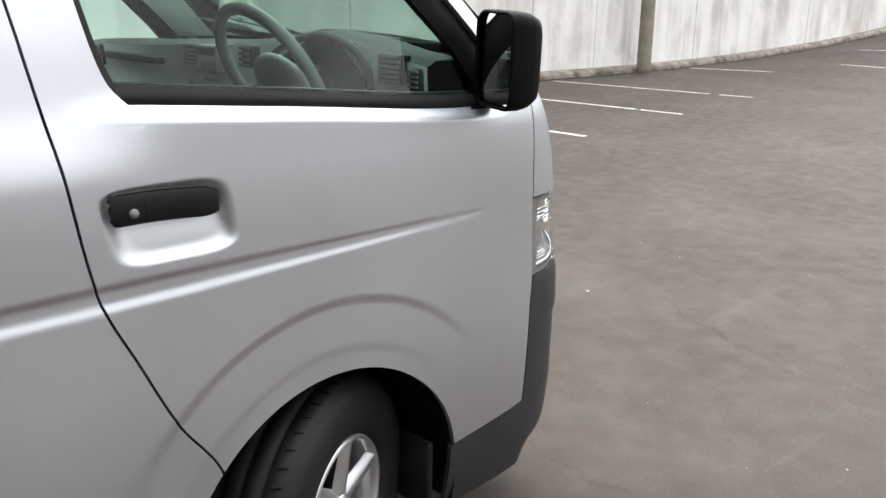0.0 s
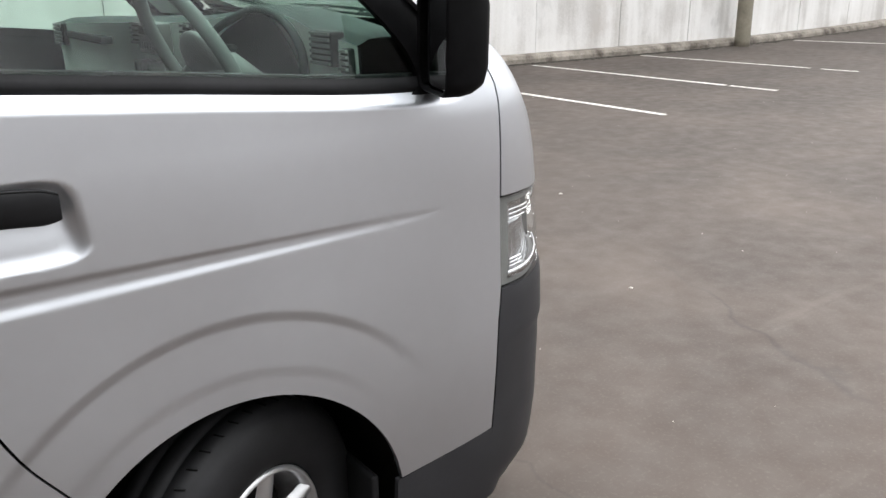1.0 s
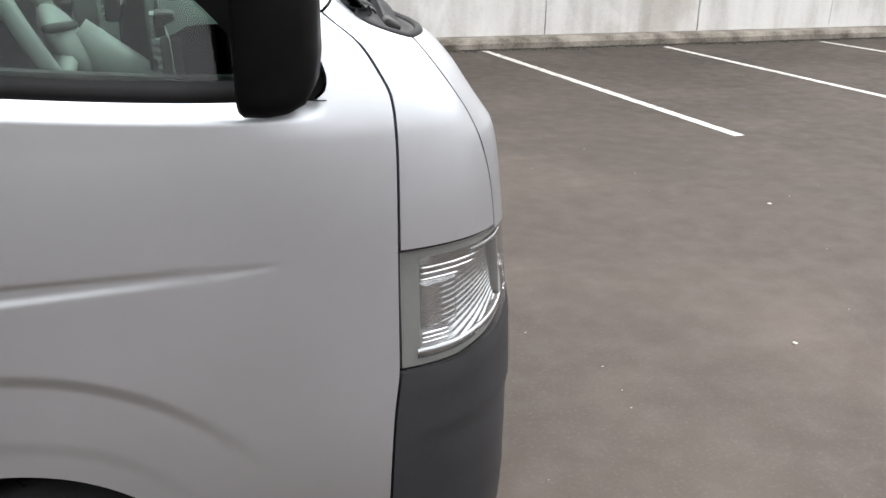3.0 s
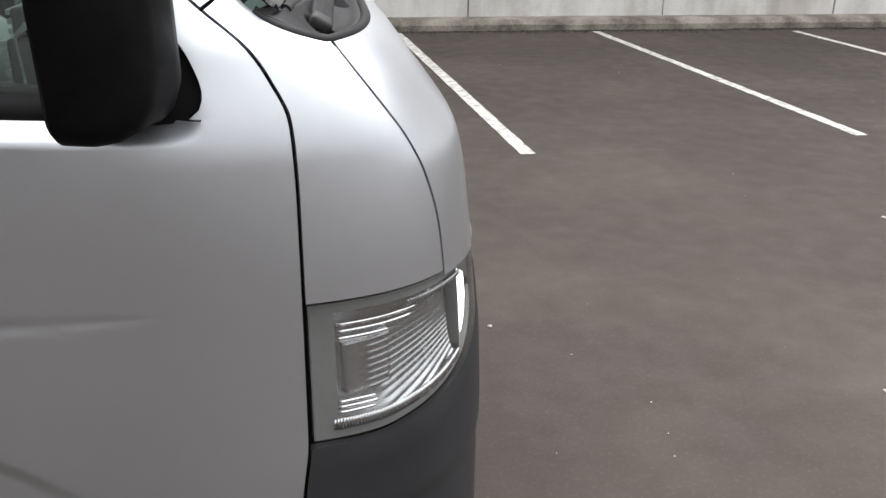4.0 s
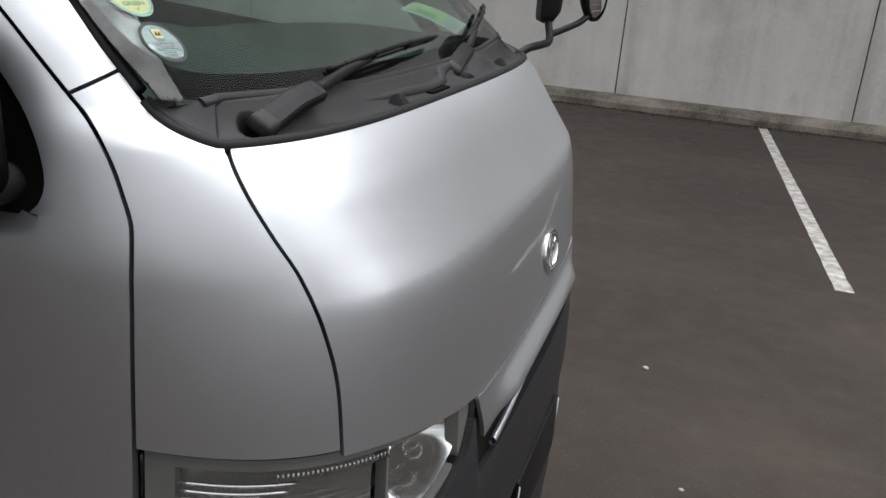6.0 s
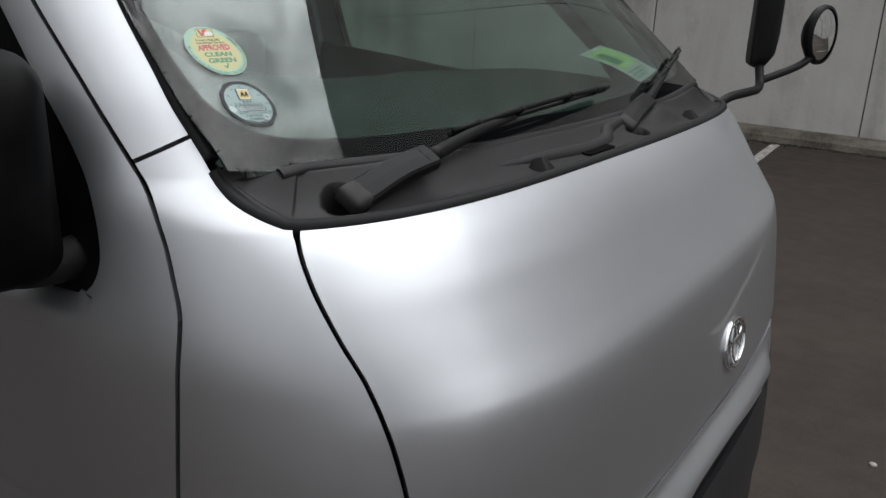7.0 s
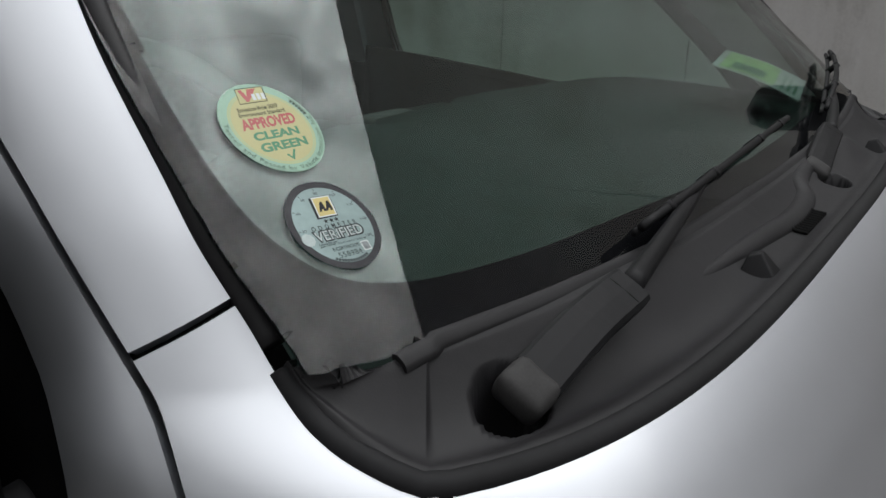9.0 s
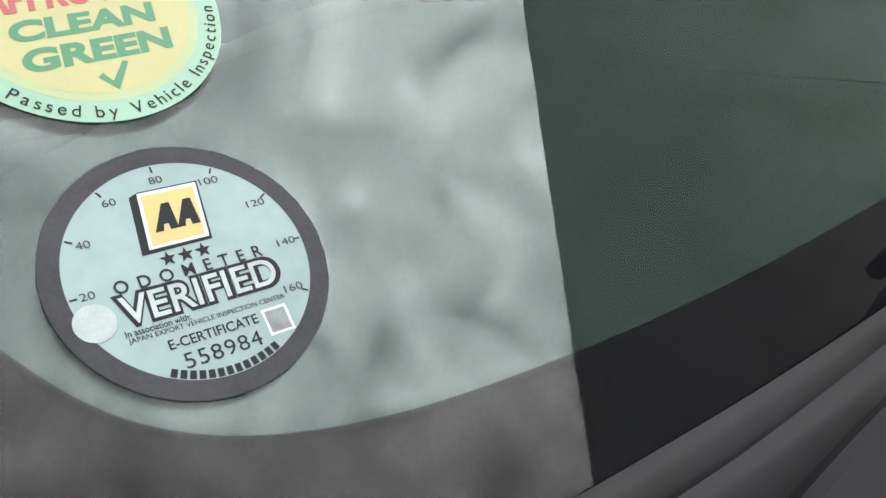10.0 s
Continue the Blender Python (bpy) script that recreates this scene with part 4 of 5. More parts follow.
def lamp_point(i, j, depth=0.0, inset=0.0):
    u = 0.004 + inset + (HL_END - 0.004 - 2 * inset) * j
    lo, hi = HL_LOW(u) + 0.003 + inset, HL_TOP(u) - 0.002 - inset
    z = lo + (hi - lo) * i
    x, y, z = spot(u, z)
    e = 0.004
    x2, y2, _ = spot(u + e, z)
    n = Vector((y - y2, x2 - x, 0)).normalized()
    if n.x * 0.4 - n.y < 0:
        n = -n
    return Vector((x, y, z)) - n * depth


def build_lamp(wrap):
    lens_grid = grid(18, 44, lambda i, j: tuple(lamp_point(i, j, 0.002)))
    lamp = sheet("headlight", [wrap(lens_grid)], LENS, van, 0.006, "clear plastic headlight lens")
    lamp.visible_shadow = False
    div = 0.60

    def flutes(i, j):
        jj = j * (div - 0.02)
        fan = ease((j - 0.36) / 0.06) * (0.25 + 0.75 * ease((0.80 - i) / 0.45)) * (1 - 0.6 * ease((j - 0.72) / 0.2) * ease((i - 0.3) / 0.3))
        block = 0.14 < j < 0.42 and 0.26 < i < 0.70
        rib = 0.0018 * fan * abs(math.sin(math.pi * (i * 15 + 5.0 * (j - 0.38) * (i - 0.8))))
        bowl = 0.040 * (1 - (2 * j - 1.1) ** 2 * 0.55) * (1 - (2 * i - 1) ** 4 * 0.6)
        if block:
            bowl -= 0.020
            rib = 0.0015 * ease((j - 0.24) / 0.05) * abs(math.sin(math.pi * i * 17))
        return tuple(lamp_point(i, jj, 0.016 + max(0, bowl) * 0.7 - rib, 0.014))

    part_side = sheet("side_reflector", [wrap(grid(130, 70, flutes))], FLUTED, lamp, 0.0, "fluted grey turn signal reflector")

    def bowl(i, j):
        jj = div + 0.02 + j * (0.985 - div - 0.02)
        depth = 0.02 + 0.09 * (1 - (2 * j - 1) ** 2) * (1 - (2 * i - 1) ** 2)
        return tuple(lamp_point(i, jj, depth, 0.012))

    sheet("main_reflector", [wrap(grid(24, 24, bowl))], REFLECTOR, lamp, 0.0, "mirror-bright headlight bowl")
    for name, j0, j1, i0, i1 in (("frame_rear", 0.0, 0.070, 0, 1), ("frame_end", 0.93, 1.0, 0, 1), ("frame_top", 0.0, 1.0, 0.93, 1.0), ("frame_bottom", 0.0, 0.9, 0.0, 0.055), ("divider", div - 0.004, div + 0.004, 0.05, 0.95)):
        deep = 0.012 if name != "divider" else 0.014
        g = grid(10, 40, lambda i, j: tuple(lamp_point(i0 + (i1 - i0) * i, j0 + (j1 - j0) * j, deep)))
        sheet("lamp_frame", [wrap(g)], LAMP_GREY, lamp, 0.02)
    for k in range(56):
        j = 0.06 + 0.5 * k / 55
        pts = [lamp_point(i, j, 0.010) for i in (0.07, 0.11, 0.15)]
        v = wrap(([tuple(p) for p in pts], []))[0]
        part("prism", tube([Vector(p) for p in v], 0.0021, 5), REFLECTOR, lamp)
    for k in range(26):
        j = 0.30 + 0.29 * k / 25
        v = wrap(([tuple(lamp_point(i, j, 0.009)) for i in (0.865, 0.89, 0.915)], []))[0]
        part("prism", tube([Vector(p) for p in v], 0.0018, 5), FLUTED, lamp)
    for i, run in ((0.84, 0.27), (0.79, 0.25), (0.74, 0.16), (0.27, 0.11), (0.23, 0.12), (0.19, 0.11)):
        pts = [lamp_point(i, 0.075 + run * k / 10, 0.012) for k in range(11)]
        v = wrap(([tuple(p) for p in pts], []))[0]
        part("light_bar", tube([Vector(p) for p in v], 0.0026, 6), REFLECTOR, lamp)
    c = wrap(([tuple(lamp_point(0.5, 0.80, 0.05))], []))[0][0]
    bulb = bmesh.new()
    bmesh.ops.create_uvsphere(bulb, u_segments=16, v_segments=10, radius=0.014)
    bmesh.ops.translate(bulb, verts=bulb.verts[:], vec=c)
    part("bulb", bulb, LENS, lamp)

    def back(i, j):
        return tuple(lamp_point(i, j, 0.10))

    sheet("lamp_housing", [wrap(grid(6, 12, back))], LAMP_GREY, lamp, 0.0)


both(build_lamp)


def build_bumper():
    def swell(x, y, z, hi, u):
        out = 0.008 * ease((z - 0.63) / 0.035) * ease((hi + 0.02 - z) / 0.06) - 0.004 + 0.004 * ease((0.50 - z) / 0.08) - 0.03 * ease((0.30 - z) / 0.12)
        out *= ease((u + 0.01) / 0.10)
        v = Vector((max(0, x), y * 0.6, 0)).normalized()
        return (x + v.x * out, y + v.y * out, z)

    def front(i, j):
        u1 = u_at(0.60, y=0.0) * 1.02
        u = u1 * j
        hi = HL_LOW(u) - 0.001 if u < HL_END else 0.82 + 0.11 * ease((HL_END + 0.03 - u) / 0.03)
        z = 0.20 + (hi - 0.20) * i
        a = u_at(z, x=DOOR_FRONT(max(z, 0.4)) + 0.003)
        x, y, _ = spot(a + (u1 - a) * j, z)
        return swell(x, y, z, hi, a + (u1 - a) * j)

    def rear(i, j):
        u = -0.318 + 0.318 * j
        hi = min(door_bottom(u), 0.425 + (u + 0.045) * 0.10) - 0.004
        z = 0.20 + (hi - 0.20) * i
        u += (u_at(z, x=DOOR_FRONT(0.4) + 0.003)) * j
        x, y, _ = spot(u, z)
        return swell(x, y, z, hi, u)

    p, q = grid(46, 110, front), grid(20, 24, rear)
    return sheet("bumper", [p, mirrored(p), q, mirrored(q)], BUMPER, van, 0.014, "dark grey moulded plastic bumper", weld=0.0006)


build_bumper()


def build_grille():
    grille = tagged(new("grille"), "")
    grille.parent = van

    def bar(i, j):
        y = -0.43 + 0.86 * j
        low = 0.897 - 0.012 * (abs(y) / 0.36) ** 2
        y *= 1 - 0.05 * i
        z = hood_low(y) - 0.003 + (low - hood_low(y) + 0.003) * i
        x = nearside(shell(z, y=-abs(y))[0], y)
        out = 0.1 + 0.9 * ease((0.395 - abs(y)) / 0.12)
        return (x + 0.002 + out * (0.020 * ease(i / 0.75) - 0.016 * ease((i - 0.8) / 0.2)), y, z)

    sheet("grille_bar", [grid(14, 70, bar)], PAINT, grille, 0.006, "silver painted grille bar")

    def blade(i, j):
        a = 2 * math.pi * i
        y = -0.345 + 0.69 * j
        z = 0.870 - 0.036 * (abs(y) / 0.36) ** 1.3
        h = 0.002 + 0.006 * (abs(y) / 0.36) ** 2
        x = shell(z, y=-abs(y))[0]
        return (nearside(x, y) - 0.004 + 0.006 * math.cos(a), y, z + h * math.sin(a))

    link_mesh("grille_blade", *grid(10, 60, blade), PAINT, grille, label="thin silver blade under the grille bar")

    def behind(i, j):
        y = -0.43 + 0.86 * j
        z = 0.80 + 0.16 * i
        return (nearside(shell(z, y=-abs(y))[0], y) - 0.012, y, z)

    sheet("grille_back", [grid(4, 40, behind)], TRIM, grille, 0.0, "black grille back")


build_grille()


def build_plate():
    """The flat plate carrier at the bumper's middle."""
    plate = new("plate_carrier")
    plate.parent = van
    bm = bmesh.new()
    box(bm, 0.318, 0.332, -0.186, 0.186, 0.53, 0.664)
    bevelled(bm, 0.004, 2)
    part("carrier", bm, TRIM, plate)
    for s in (-1, 1):
        part("carrier_edge", tube([(0.331, s * 0.184, 0.54), (0.332, s * 0.184, 0.655)], 0.0022, 8), SILVER, plate, "bright metal edge")


build_plate()


def build_badge():
    badge = tagged(new("badge"), "")
    badge.parent = hood
    x0 = shell(1.046, y=0.0)[0] + 0.002
    slope = Matrix.Rotation(radians(-9), 4, "Y")

    def ring(ry, rz, cy, cz, thick):
        pts = [slope @ Vector((0, cy + ry * math.cos(2 * math.pi * k / 36), cz + rz * math.sin(2 * math.pi * k / 36))) + Vector((x0 + 0.002, 0.060, 1.034)) for k in range(37)]
        return tube(pts, thick, 8, False)

    part("badge_ring", ring(0.056, 0.038, 0, 0, 0.0040), CHROME, badge, "oval chrome emblem")
    part("badge_ring", ring(0.018, 0.034, 0, 0.001, 0.0030), CHROME, badge)
    part("badge_ring", ring(0.038, 0.013, 0, 0.018, 0.0030), CHROME, badge)


build_badge()


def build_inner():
    """Near-black sheets behind the panel gaps, coloured to stand in for the shade inside."""
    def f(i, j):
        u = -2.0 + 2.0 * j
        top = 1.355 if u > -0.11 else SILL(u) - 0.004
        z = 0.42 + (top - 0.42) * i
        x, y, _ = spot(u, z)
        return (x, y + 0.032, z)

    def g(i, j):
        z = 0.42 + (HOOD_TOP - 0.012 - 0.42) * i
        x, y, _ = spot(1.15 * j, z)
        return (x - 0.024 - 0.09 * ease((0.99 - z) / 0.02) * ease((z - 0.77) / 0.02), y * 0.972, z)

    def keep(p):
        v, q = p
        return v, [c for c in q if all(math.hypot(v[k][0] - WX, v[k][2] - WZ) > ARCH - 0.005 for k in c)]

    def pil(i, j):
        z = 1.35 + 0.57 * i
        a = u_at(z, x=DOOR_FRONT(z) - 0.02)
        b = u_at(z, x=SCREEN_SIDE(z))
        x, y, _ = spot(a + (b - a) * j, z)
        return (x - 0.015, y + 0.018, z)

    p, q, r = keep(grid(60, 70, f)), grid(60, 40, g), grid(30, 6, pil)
    sheet("gap_shade_sheet", [p, mirrored(p), q, mirrored(q), r, mirrored(r)], DARK, van, 0.0, weld=0.0001)


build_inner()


def build_arch(wrap):
    """The dark wheel well."""
    def f(i, j):
        a = radians(-15 + 210 * j)
        return (WX + (ARCH + 0.012) * math.cos(a), -0.825 + 0.42 * i, WZ + (ARCH + 0.012) * math.sin(a))

    def end(i, j):
        a, r = radians(-15 + 210 * j), (ARCH + 0.012) * i
        return (WX + r * math.cos(a), -0.41, WZ + r * math.sin(a))

    v, q = wrap(merged(grid(6, 40, f), grid(4, 40, end)))
    link_mesh("wheel_arch", v, q, DARK, van)
    bm = bmesh.new()
    box(bm, -0.365, -0.345, -0.80, -0.60, 0.20, 0.40)
    bevelled(bm, 0.008, 2)
    if wrap(([(0, 1, 0)], []))[0][0][1] < 0:
        bmesh.ops.scale(bm, vec=(1, -1, 1), verts=bm.verts[:])
        bmesh.ops.reverse_faces(bm, faces=bm.faces[:])
    part("splash_flap", bm, RUBBER, van, "black rubber splash flap")


both(build_arch)


def build_roof():
    def f(i, j):
        return spot(1.2 - 4.92 * j, 1.89 + 0.09 * i)

    def top(i, j):
        px, py, _ = spot(1.2 - 4.92 * j, 1.98)
        return (px, py * (1 - i), 1.98 + 0.02 * i)

    p, q = grid(8, 80, f), grid(6, 80, top)
    sheet("roof", [p, mirrored(p), q, mirrored(q)], PAINT, van, 0.0)

    def lining(i, j):
        px, py, _ = spot(1.2 - 4.6 * j, 1.94)
        return (px, py * 0.97 * (1 - 2 * i), 1.925)

    link_mesh("headlining", *grid(4, 30, lining), HEADLINING, van)
    bm = bmesh.new()
    box(bm, -3.9, 0.02, -0.80, 0.80, 0.735, 0.76)
    part("floor_pan", bm, INTERIOR_DARK, van, smooth=False)
    gate = new("tailgate")
    gate.parent = van
    for y0, y1, z0, z1 in ((-0.84, 0.84, 0.40, 1.20), (-0.84, 0.84, 1.86, 1.97), (-0.84, -0.68, 1.20, 1.86), (0.68, 0.84, 1.20, 1.86)):
        bm = bmesh.new()
        box(bm, -3.93, -3.88, y0, y1, z0, z1)
        part("gate_panel", bm, PAINT, gate, smooth=False)
    bm = bmesh.new()
    box(bm, -3.912, -3.908, -0.70, 0.70, 1.18, 1.88)
    pane = part("rear_window", bm, GLASS, gate, "tinted rear window", smooth=False)
    pane.visible_shadow = False


build_roof()


def lathe(profile, segs, mat4):
    bm = bmesh.new()
    rings = []
    for k in range(segs):
        a = 2 * math.pi * k / segs
        rings.append([bm.verts.new(mat4 @ Vector((r * math.cos(a), w, r * math.sin(a)))) for r, w in profile])
    for a, b in zip(rings, rings[1:] + rings[:1]):
        for k in range(len(profile) - 1):
            bm.faces.new((a[k], a[k + 1], b[k + 1], b[k]))
    bmesh.ops.recalc_face_normals(bm, faces=bm.faces[:])
    return bm


def build_wheel(x, y, steer, side=-1):
    """side -1: the face looks to -y."""
    wheel = new("wheel")
    wheel.parent = van
    m = Matrix.Translation((x, y, 0.325)) @ Matrix.Rotation(radians(steer), 4, "Z") @ Matrix.Diagonal((1, -side, 1, 1))
    tyre = lathe([(0.175, -0.06), (0.185, -0.082), (0.21, -0.094), (0.25, -0.098), (0.285, -0.092), (0.303, -0.083), (0.314, -0.068), (0.319, -0.064), (0.324, -0.03), (0.320, -0.028), (0.320, -0.022), (0.326, -0.02), (0.326, 0.02), (0.320, 0.022), (0.320, 0.028), (0.324, 0.03), (0.317, 0.066), (0.30, 0.085), (0.25, 0.098), (0.175, 0.07)], 96, m)
    t = part("tyre", tyre, RUBBER, wheel, "black worn tyre")
    for k in range(48):
        a = 2 * math.pi * k / 48
        pts = [m @ Vector((r * math.cos(a + s), w, r * math.sin(a + s))) for r, w, s in ((0.3205, -0.066, 0), (0.3245, -0.045, 0.02))]
        part("tread_sipe", tube(pts, 0.0022, 4), DARK, t)
    rim = part("rim", lathe([(0.178, -0.074), (0.172, -0.084), (0.166, -0.08), (0.158, -0.06), (0.150, -0.02), (0.150, 0.05)], 72, m), SILVER, wheel, "silver alloy rim")
    part("hub", lathe([(0.0, -0.072), (0.028, -0.072), (0.034, -0.064), (0.038, -0.04), (0.0, -0.038)], 32, m), SILVER, rim)
    for k in range(6):
        a = 2 * math.pi * k / 6 + 0.35
        bm = bmesh.new()
        for r0, r1, w0, w1, d0, d1 in ((0.025, 0.165, 0.030, 0.018, -0.066, -0.078),):
            vs = []
            for r, w, d in ((r0, w0, d0), (r1, w1, d1)):
                for s in (-1, -0.5, 0.5, 1):
                    dd = d + (0.018 if abs(s) == 1 else 0)
                    vs.append(bm.verts.new(m @ Vector((r * math.cos(a) - s * w * math.sin(a), dd, r * math.sin(a) + s * w * math.cos(a)))))
            for q in range(3):
                bm.faces.new((vs[q], vs[q + 1], vs[q + 5], vs[q + 4]))
        bmesh.ops.recalc_face_normals(bm, faces=bm.faces[:])
        part("spoke", bm, SILVER, rim)
    part("brake_disc", lathe([(0.03, 0.0), (0.135, 0.0), (0.135, 0.02)], 40, m), DARK, wheel)


build_wheel(WX + 0.035, -0.715, 24, -1)
build_wheel(WX + 0.035, 0.715, 24, 1)
build_wheel(-3.12, -0.735, 0, -1)
build_wheel(-3.12, 0.735, 0, 1)


# ---- mirrors ----
def rounded_rect(w, h, r, n=6):
    pts = []
    for cx, cz, a0 in ((w - r, h - r, 0), (-w + r, h - r, 90), (-w + r, -h + r, 180), (w - r, -h + r, 270)):
        pts += [(cx + r * math.cos(radians(a0 + 90 * k / n)), cz + r * math.sin(radians(a0 + 90 * k / n))) for k in range(n + 1)]
    return pts


def build_door_mirror():
    mirror = new("door_mirror")
    mirror.parent = van
    m = Matrix.Translation((-0.228, -0.868, 1.375)) @ Matrix.Rotation(radians(-14), 4, "Z") @ Matrix.Rotation(radians(2), 4, "X")
    # local: face looks to -x, width along y, height along z
    rings = []
    bm = bmesh.new()
    prof = ((-0.004, 0.92), (-0.010, 0.96), (-0.004, 1.0), (0.030, 1.0), (0.055, 0.96), (0.078, 0.86), (0.092, 0.66), (0.098, 0.35))
    for d, s in prof:
        rings.append([bm.verts.new(m @ Vector((d, y * s, z * s + (1 - s) * 0.01))) for y, z in rounded_rect(0.077, 0.112, 0.032)])
    n = len(rings[0])
    for a, b in zip(rings, rings[1:]):
        for k in range(n):
            bm.faces.new((a[k], a[(k + 1) % n], b[(k + 1) % n], b[k]))
    bm.faces.new(rings[-1])
    bmesh.ops.recalc_face_normals(bm, faces=bm.faces[:])
    part("mirror_shell", bm, SHELL, mirror, "black plastic mirror housing")
    bm = bmesh.new()
    bm.faces.new([bm.verts.new(m @ Vector((0.004, y, z))) for y, z in rounded_rect(0.070, 0.105, 0.028)])
    bmesh.ops.recalc_face_normals(bm, faces=bm.faces[:])
    part("mirror_glass", bm, MIRROR, mirror, "rear view mirror glass", smooth=False)
    stem = curve_points([(-0.160, -0.79, 1.290), (-0.165, -0.82, 1.285), (-0.172, -0.85, 1.288), (-0.18, -0.87, 1.31)], 8)
    part("stem", tube(stem, [0.021 - 0.003 * k / (len(stem) - 1) for k in range(len(stem))], 14), RUBBER, mirror)


build_door_mirror()


def build_fender_mirrors():
    """The pair of mirrors on a bent black tube at the nearside corner."""
    mirror = new("fender_mirror")
    mirror.parent = van
    arm = curve_points([(0.045, 0.675, 1.335), (0.062, 0.72, 1.352), (0.08, 0.80, 1.358), (0.085, 0.86, 1.362), (0.078, 0.90, 1.378), (0.06, 0.94, 1.42)], 8)
    part("arm", tube(arm, 0.0105, 12), TRIM, mirror, "bent black steel tube")
    part("arm", tube(curve_points([(0.078, 0.90, 1.378), (0.10, 0.97, 1.39), (0.13, 1.06, 1.41), (0.15, 1.12, 1.435)], 8), 0.0095, 12), TRIM, mirror)
    bm = bmesh.new()
    rings = []
    m = Matrix.Translation((0.035, 0.975, 1.525)) @ Matrix.Rotation(radians(20), 4, "Z")
    for d, s in ((-0.01, 0.96), (0.0, 1.0), (0.025, 0.97), (0.045, 0.75), (0.052, 0.4)):
        rings.append([bm.verts.new(m @ Vector((d, y * s, z * s))) for y, z in rounded_rect(0.07, 0.12, 0.03)])
    n = len(rings[0])
    for a, b in zip(rings, rings[1:]):
        for k in range(n):
            bm.faces.new((a[k], a[(k + 1) % n], b[(k + 1) % n], b[k]))
    bm.faces.new(rings[-1])
    bm.faces.new(rings[0][::-1])
    bmesh.ops.recalc_face_normals(bm, faces=bm.faces[:])
    part("mirror_shell", bm, TRIM, mirror, "black oblong mirror housing")
    face = Matrix.Translation((0.155, 1.145, 1.487)) @ Matrix.Rotation(radians(75), 4, "Z")
    part("round_rim", lathe([(0.066, -0.012), (0.074, -0.010), (0.076, 0.0), (0.070, 0.012), (0.045, 0.03), (0.0, 0.036)], 36, face), TRIM, mirror, "black rim of a round mirror")
    part("round_mirror", lathe([(0.0, -0.022), (0.03, -0.019), (0.05, -0.014), (0.067, -0.008)], 36, face), MIRROR, mirror, "round convex mirror")


build_fender_mirrors()


# ---- cab interior ----
def build_dash():
    dash = new("dashboard")
    dash.parent = van

    edge_x = smooth_table([(-0.76, -0.33), (-0.56, -0.345), (-0.36, -0.35), (-0.20, -0.40), (-0.08, -0.485), (0.10, -0.50), (0.22, -0.55), (0.60, -0.56), (0.76, -0.53)])
    edge_z = smooth_table([(-0.76, 1.365), (-0.60, 1.388), (-0.48, 1.416), (-0.36, 1.424), (-0.24, 1.408), (-0.10, 1.392), (0.10, 1.386), (0.40, 1.374), (0.76, 1.362)])

    def top(i, j):
        y = -0.745 + 1.49 * j
        x0 = screen_point(y, 1.352, 0.0115)[0] - 0.02
        x = x0 + (edge_x(y) - x0) * i
        z = 1.348 + (edge_z(y) - 1.348) * ease(i * 1.15) + 0.006 * math.sin(math.pi * i) - 0.012 * ease((i - 0.9) / 0.1)
        return (x, y, z)

    def face(i, j):
        a = top(1, j)
        return (a[0] + 0.012 * math.sin(math.pi * i) - 0.01 * i, a[1], a[2] - 0.42 * i)

    sheet("dash_top", [grid(24, 60, top)], DASH, dash, 0.0, "dark green-grey dash top")
    sheet("dash_face", [grid(12, 60, face)], INTERIOR, dash, 0.0, "pale grey dash fascia")
    # instrument hood: a dark hollow under a pale brow
    brow = []
    for k in range(29):
        a = math.pi * k / 28
        y = -0.375 - 0.19 * math.cos(a)
        brow.append((edge_x(y) - 0.012, y, 1.28 + (edge_z(y) - 1.287) * math.sin(a) ** 0.55))
    part("instrument_brow", tube(brow, 0.010, 10), DASH, dash, "rounded rim over the instruments")

    def well(i, j):
        y = -0.555 + 0.36 * j
        b = brow[min(28, int(28 * j))]
        return (b[0] - 0.002, y, 1.20 + (b[2] - 0.004 - 1.20) * i)

    sheet("instrument_face", [grid(8, 28, well)], INTERIOR_DARK, dash, 0.0, "dark instrument panel")
    for cy, cz, w, h, n in ((-0.635, 1.345, 0.045, 0.036, 6), (-0.715, 1.32, 0.018, 0.030, 5), (0.055, 1.35, 0.042, 0.030, 5), (-0.145, 1.352, 0.032, 0.030, 4), (0.575, 1.325, 0.045, 0.032, 6)):
        x = edge_x(cy)
        bm = bmesh.new()
        box(bm, x - 0.012, x + 0.02, cy - w, cy + w, cz - h, cz + h)
        bevelled(bm, 0.006, 2)
        vent = part("air_vent", bm, INTERIOR_DARK, dash, "dark louvred air vent")
        for k in range(n):
            bm = bmesh.new()
            z = cz - h + (k + 0.5) * 2 * h / n
            box(bm, x - 0.018, x - 0.006, cy - w * 0.86, cy + w * 0.86, z - 0.0032, z + 0.0032)
            part("louvre", bm, INTERIOR_GREY, vent, smooth=False)
    bm = bmesh.new()
    box(bm, -0.52, -0.47, -0.105, 0.005, 1.305, 1.38)
    bevelled(bm, 0.006, 2)
    radio = part("radio", bm, LAMP_GREY, dash, "grey car radio")
    bm = bmesh.new()
    box(bm, -0.522, -0.515, -0.095, -0.005, 1.352, 1.372)
    part("display", bm, INTERIOR_DARK, radio, smooth=False)
    for k in range(5):
        bm = bmesh.new()
        box(bm, -0.524, -0.515, -0.097 + 0.019 * k, -0.083 + 0.019 * k, 1.318, 1.334)
        part("button", bm, INTERIOR_GREY, radio, smooth=False)
    for k in range(3):
        knob = tube([(-0.49, 0.03 + 0.0 * k - 0.05 * k, 1.27), (-0.525, 0.03 - 0.05 * k, 1.268)], 0.016, 18)
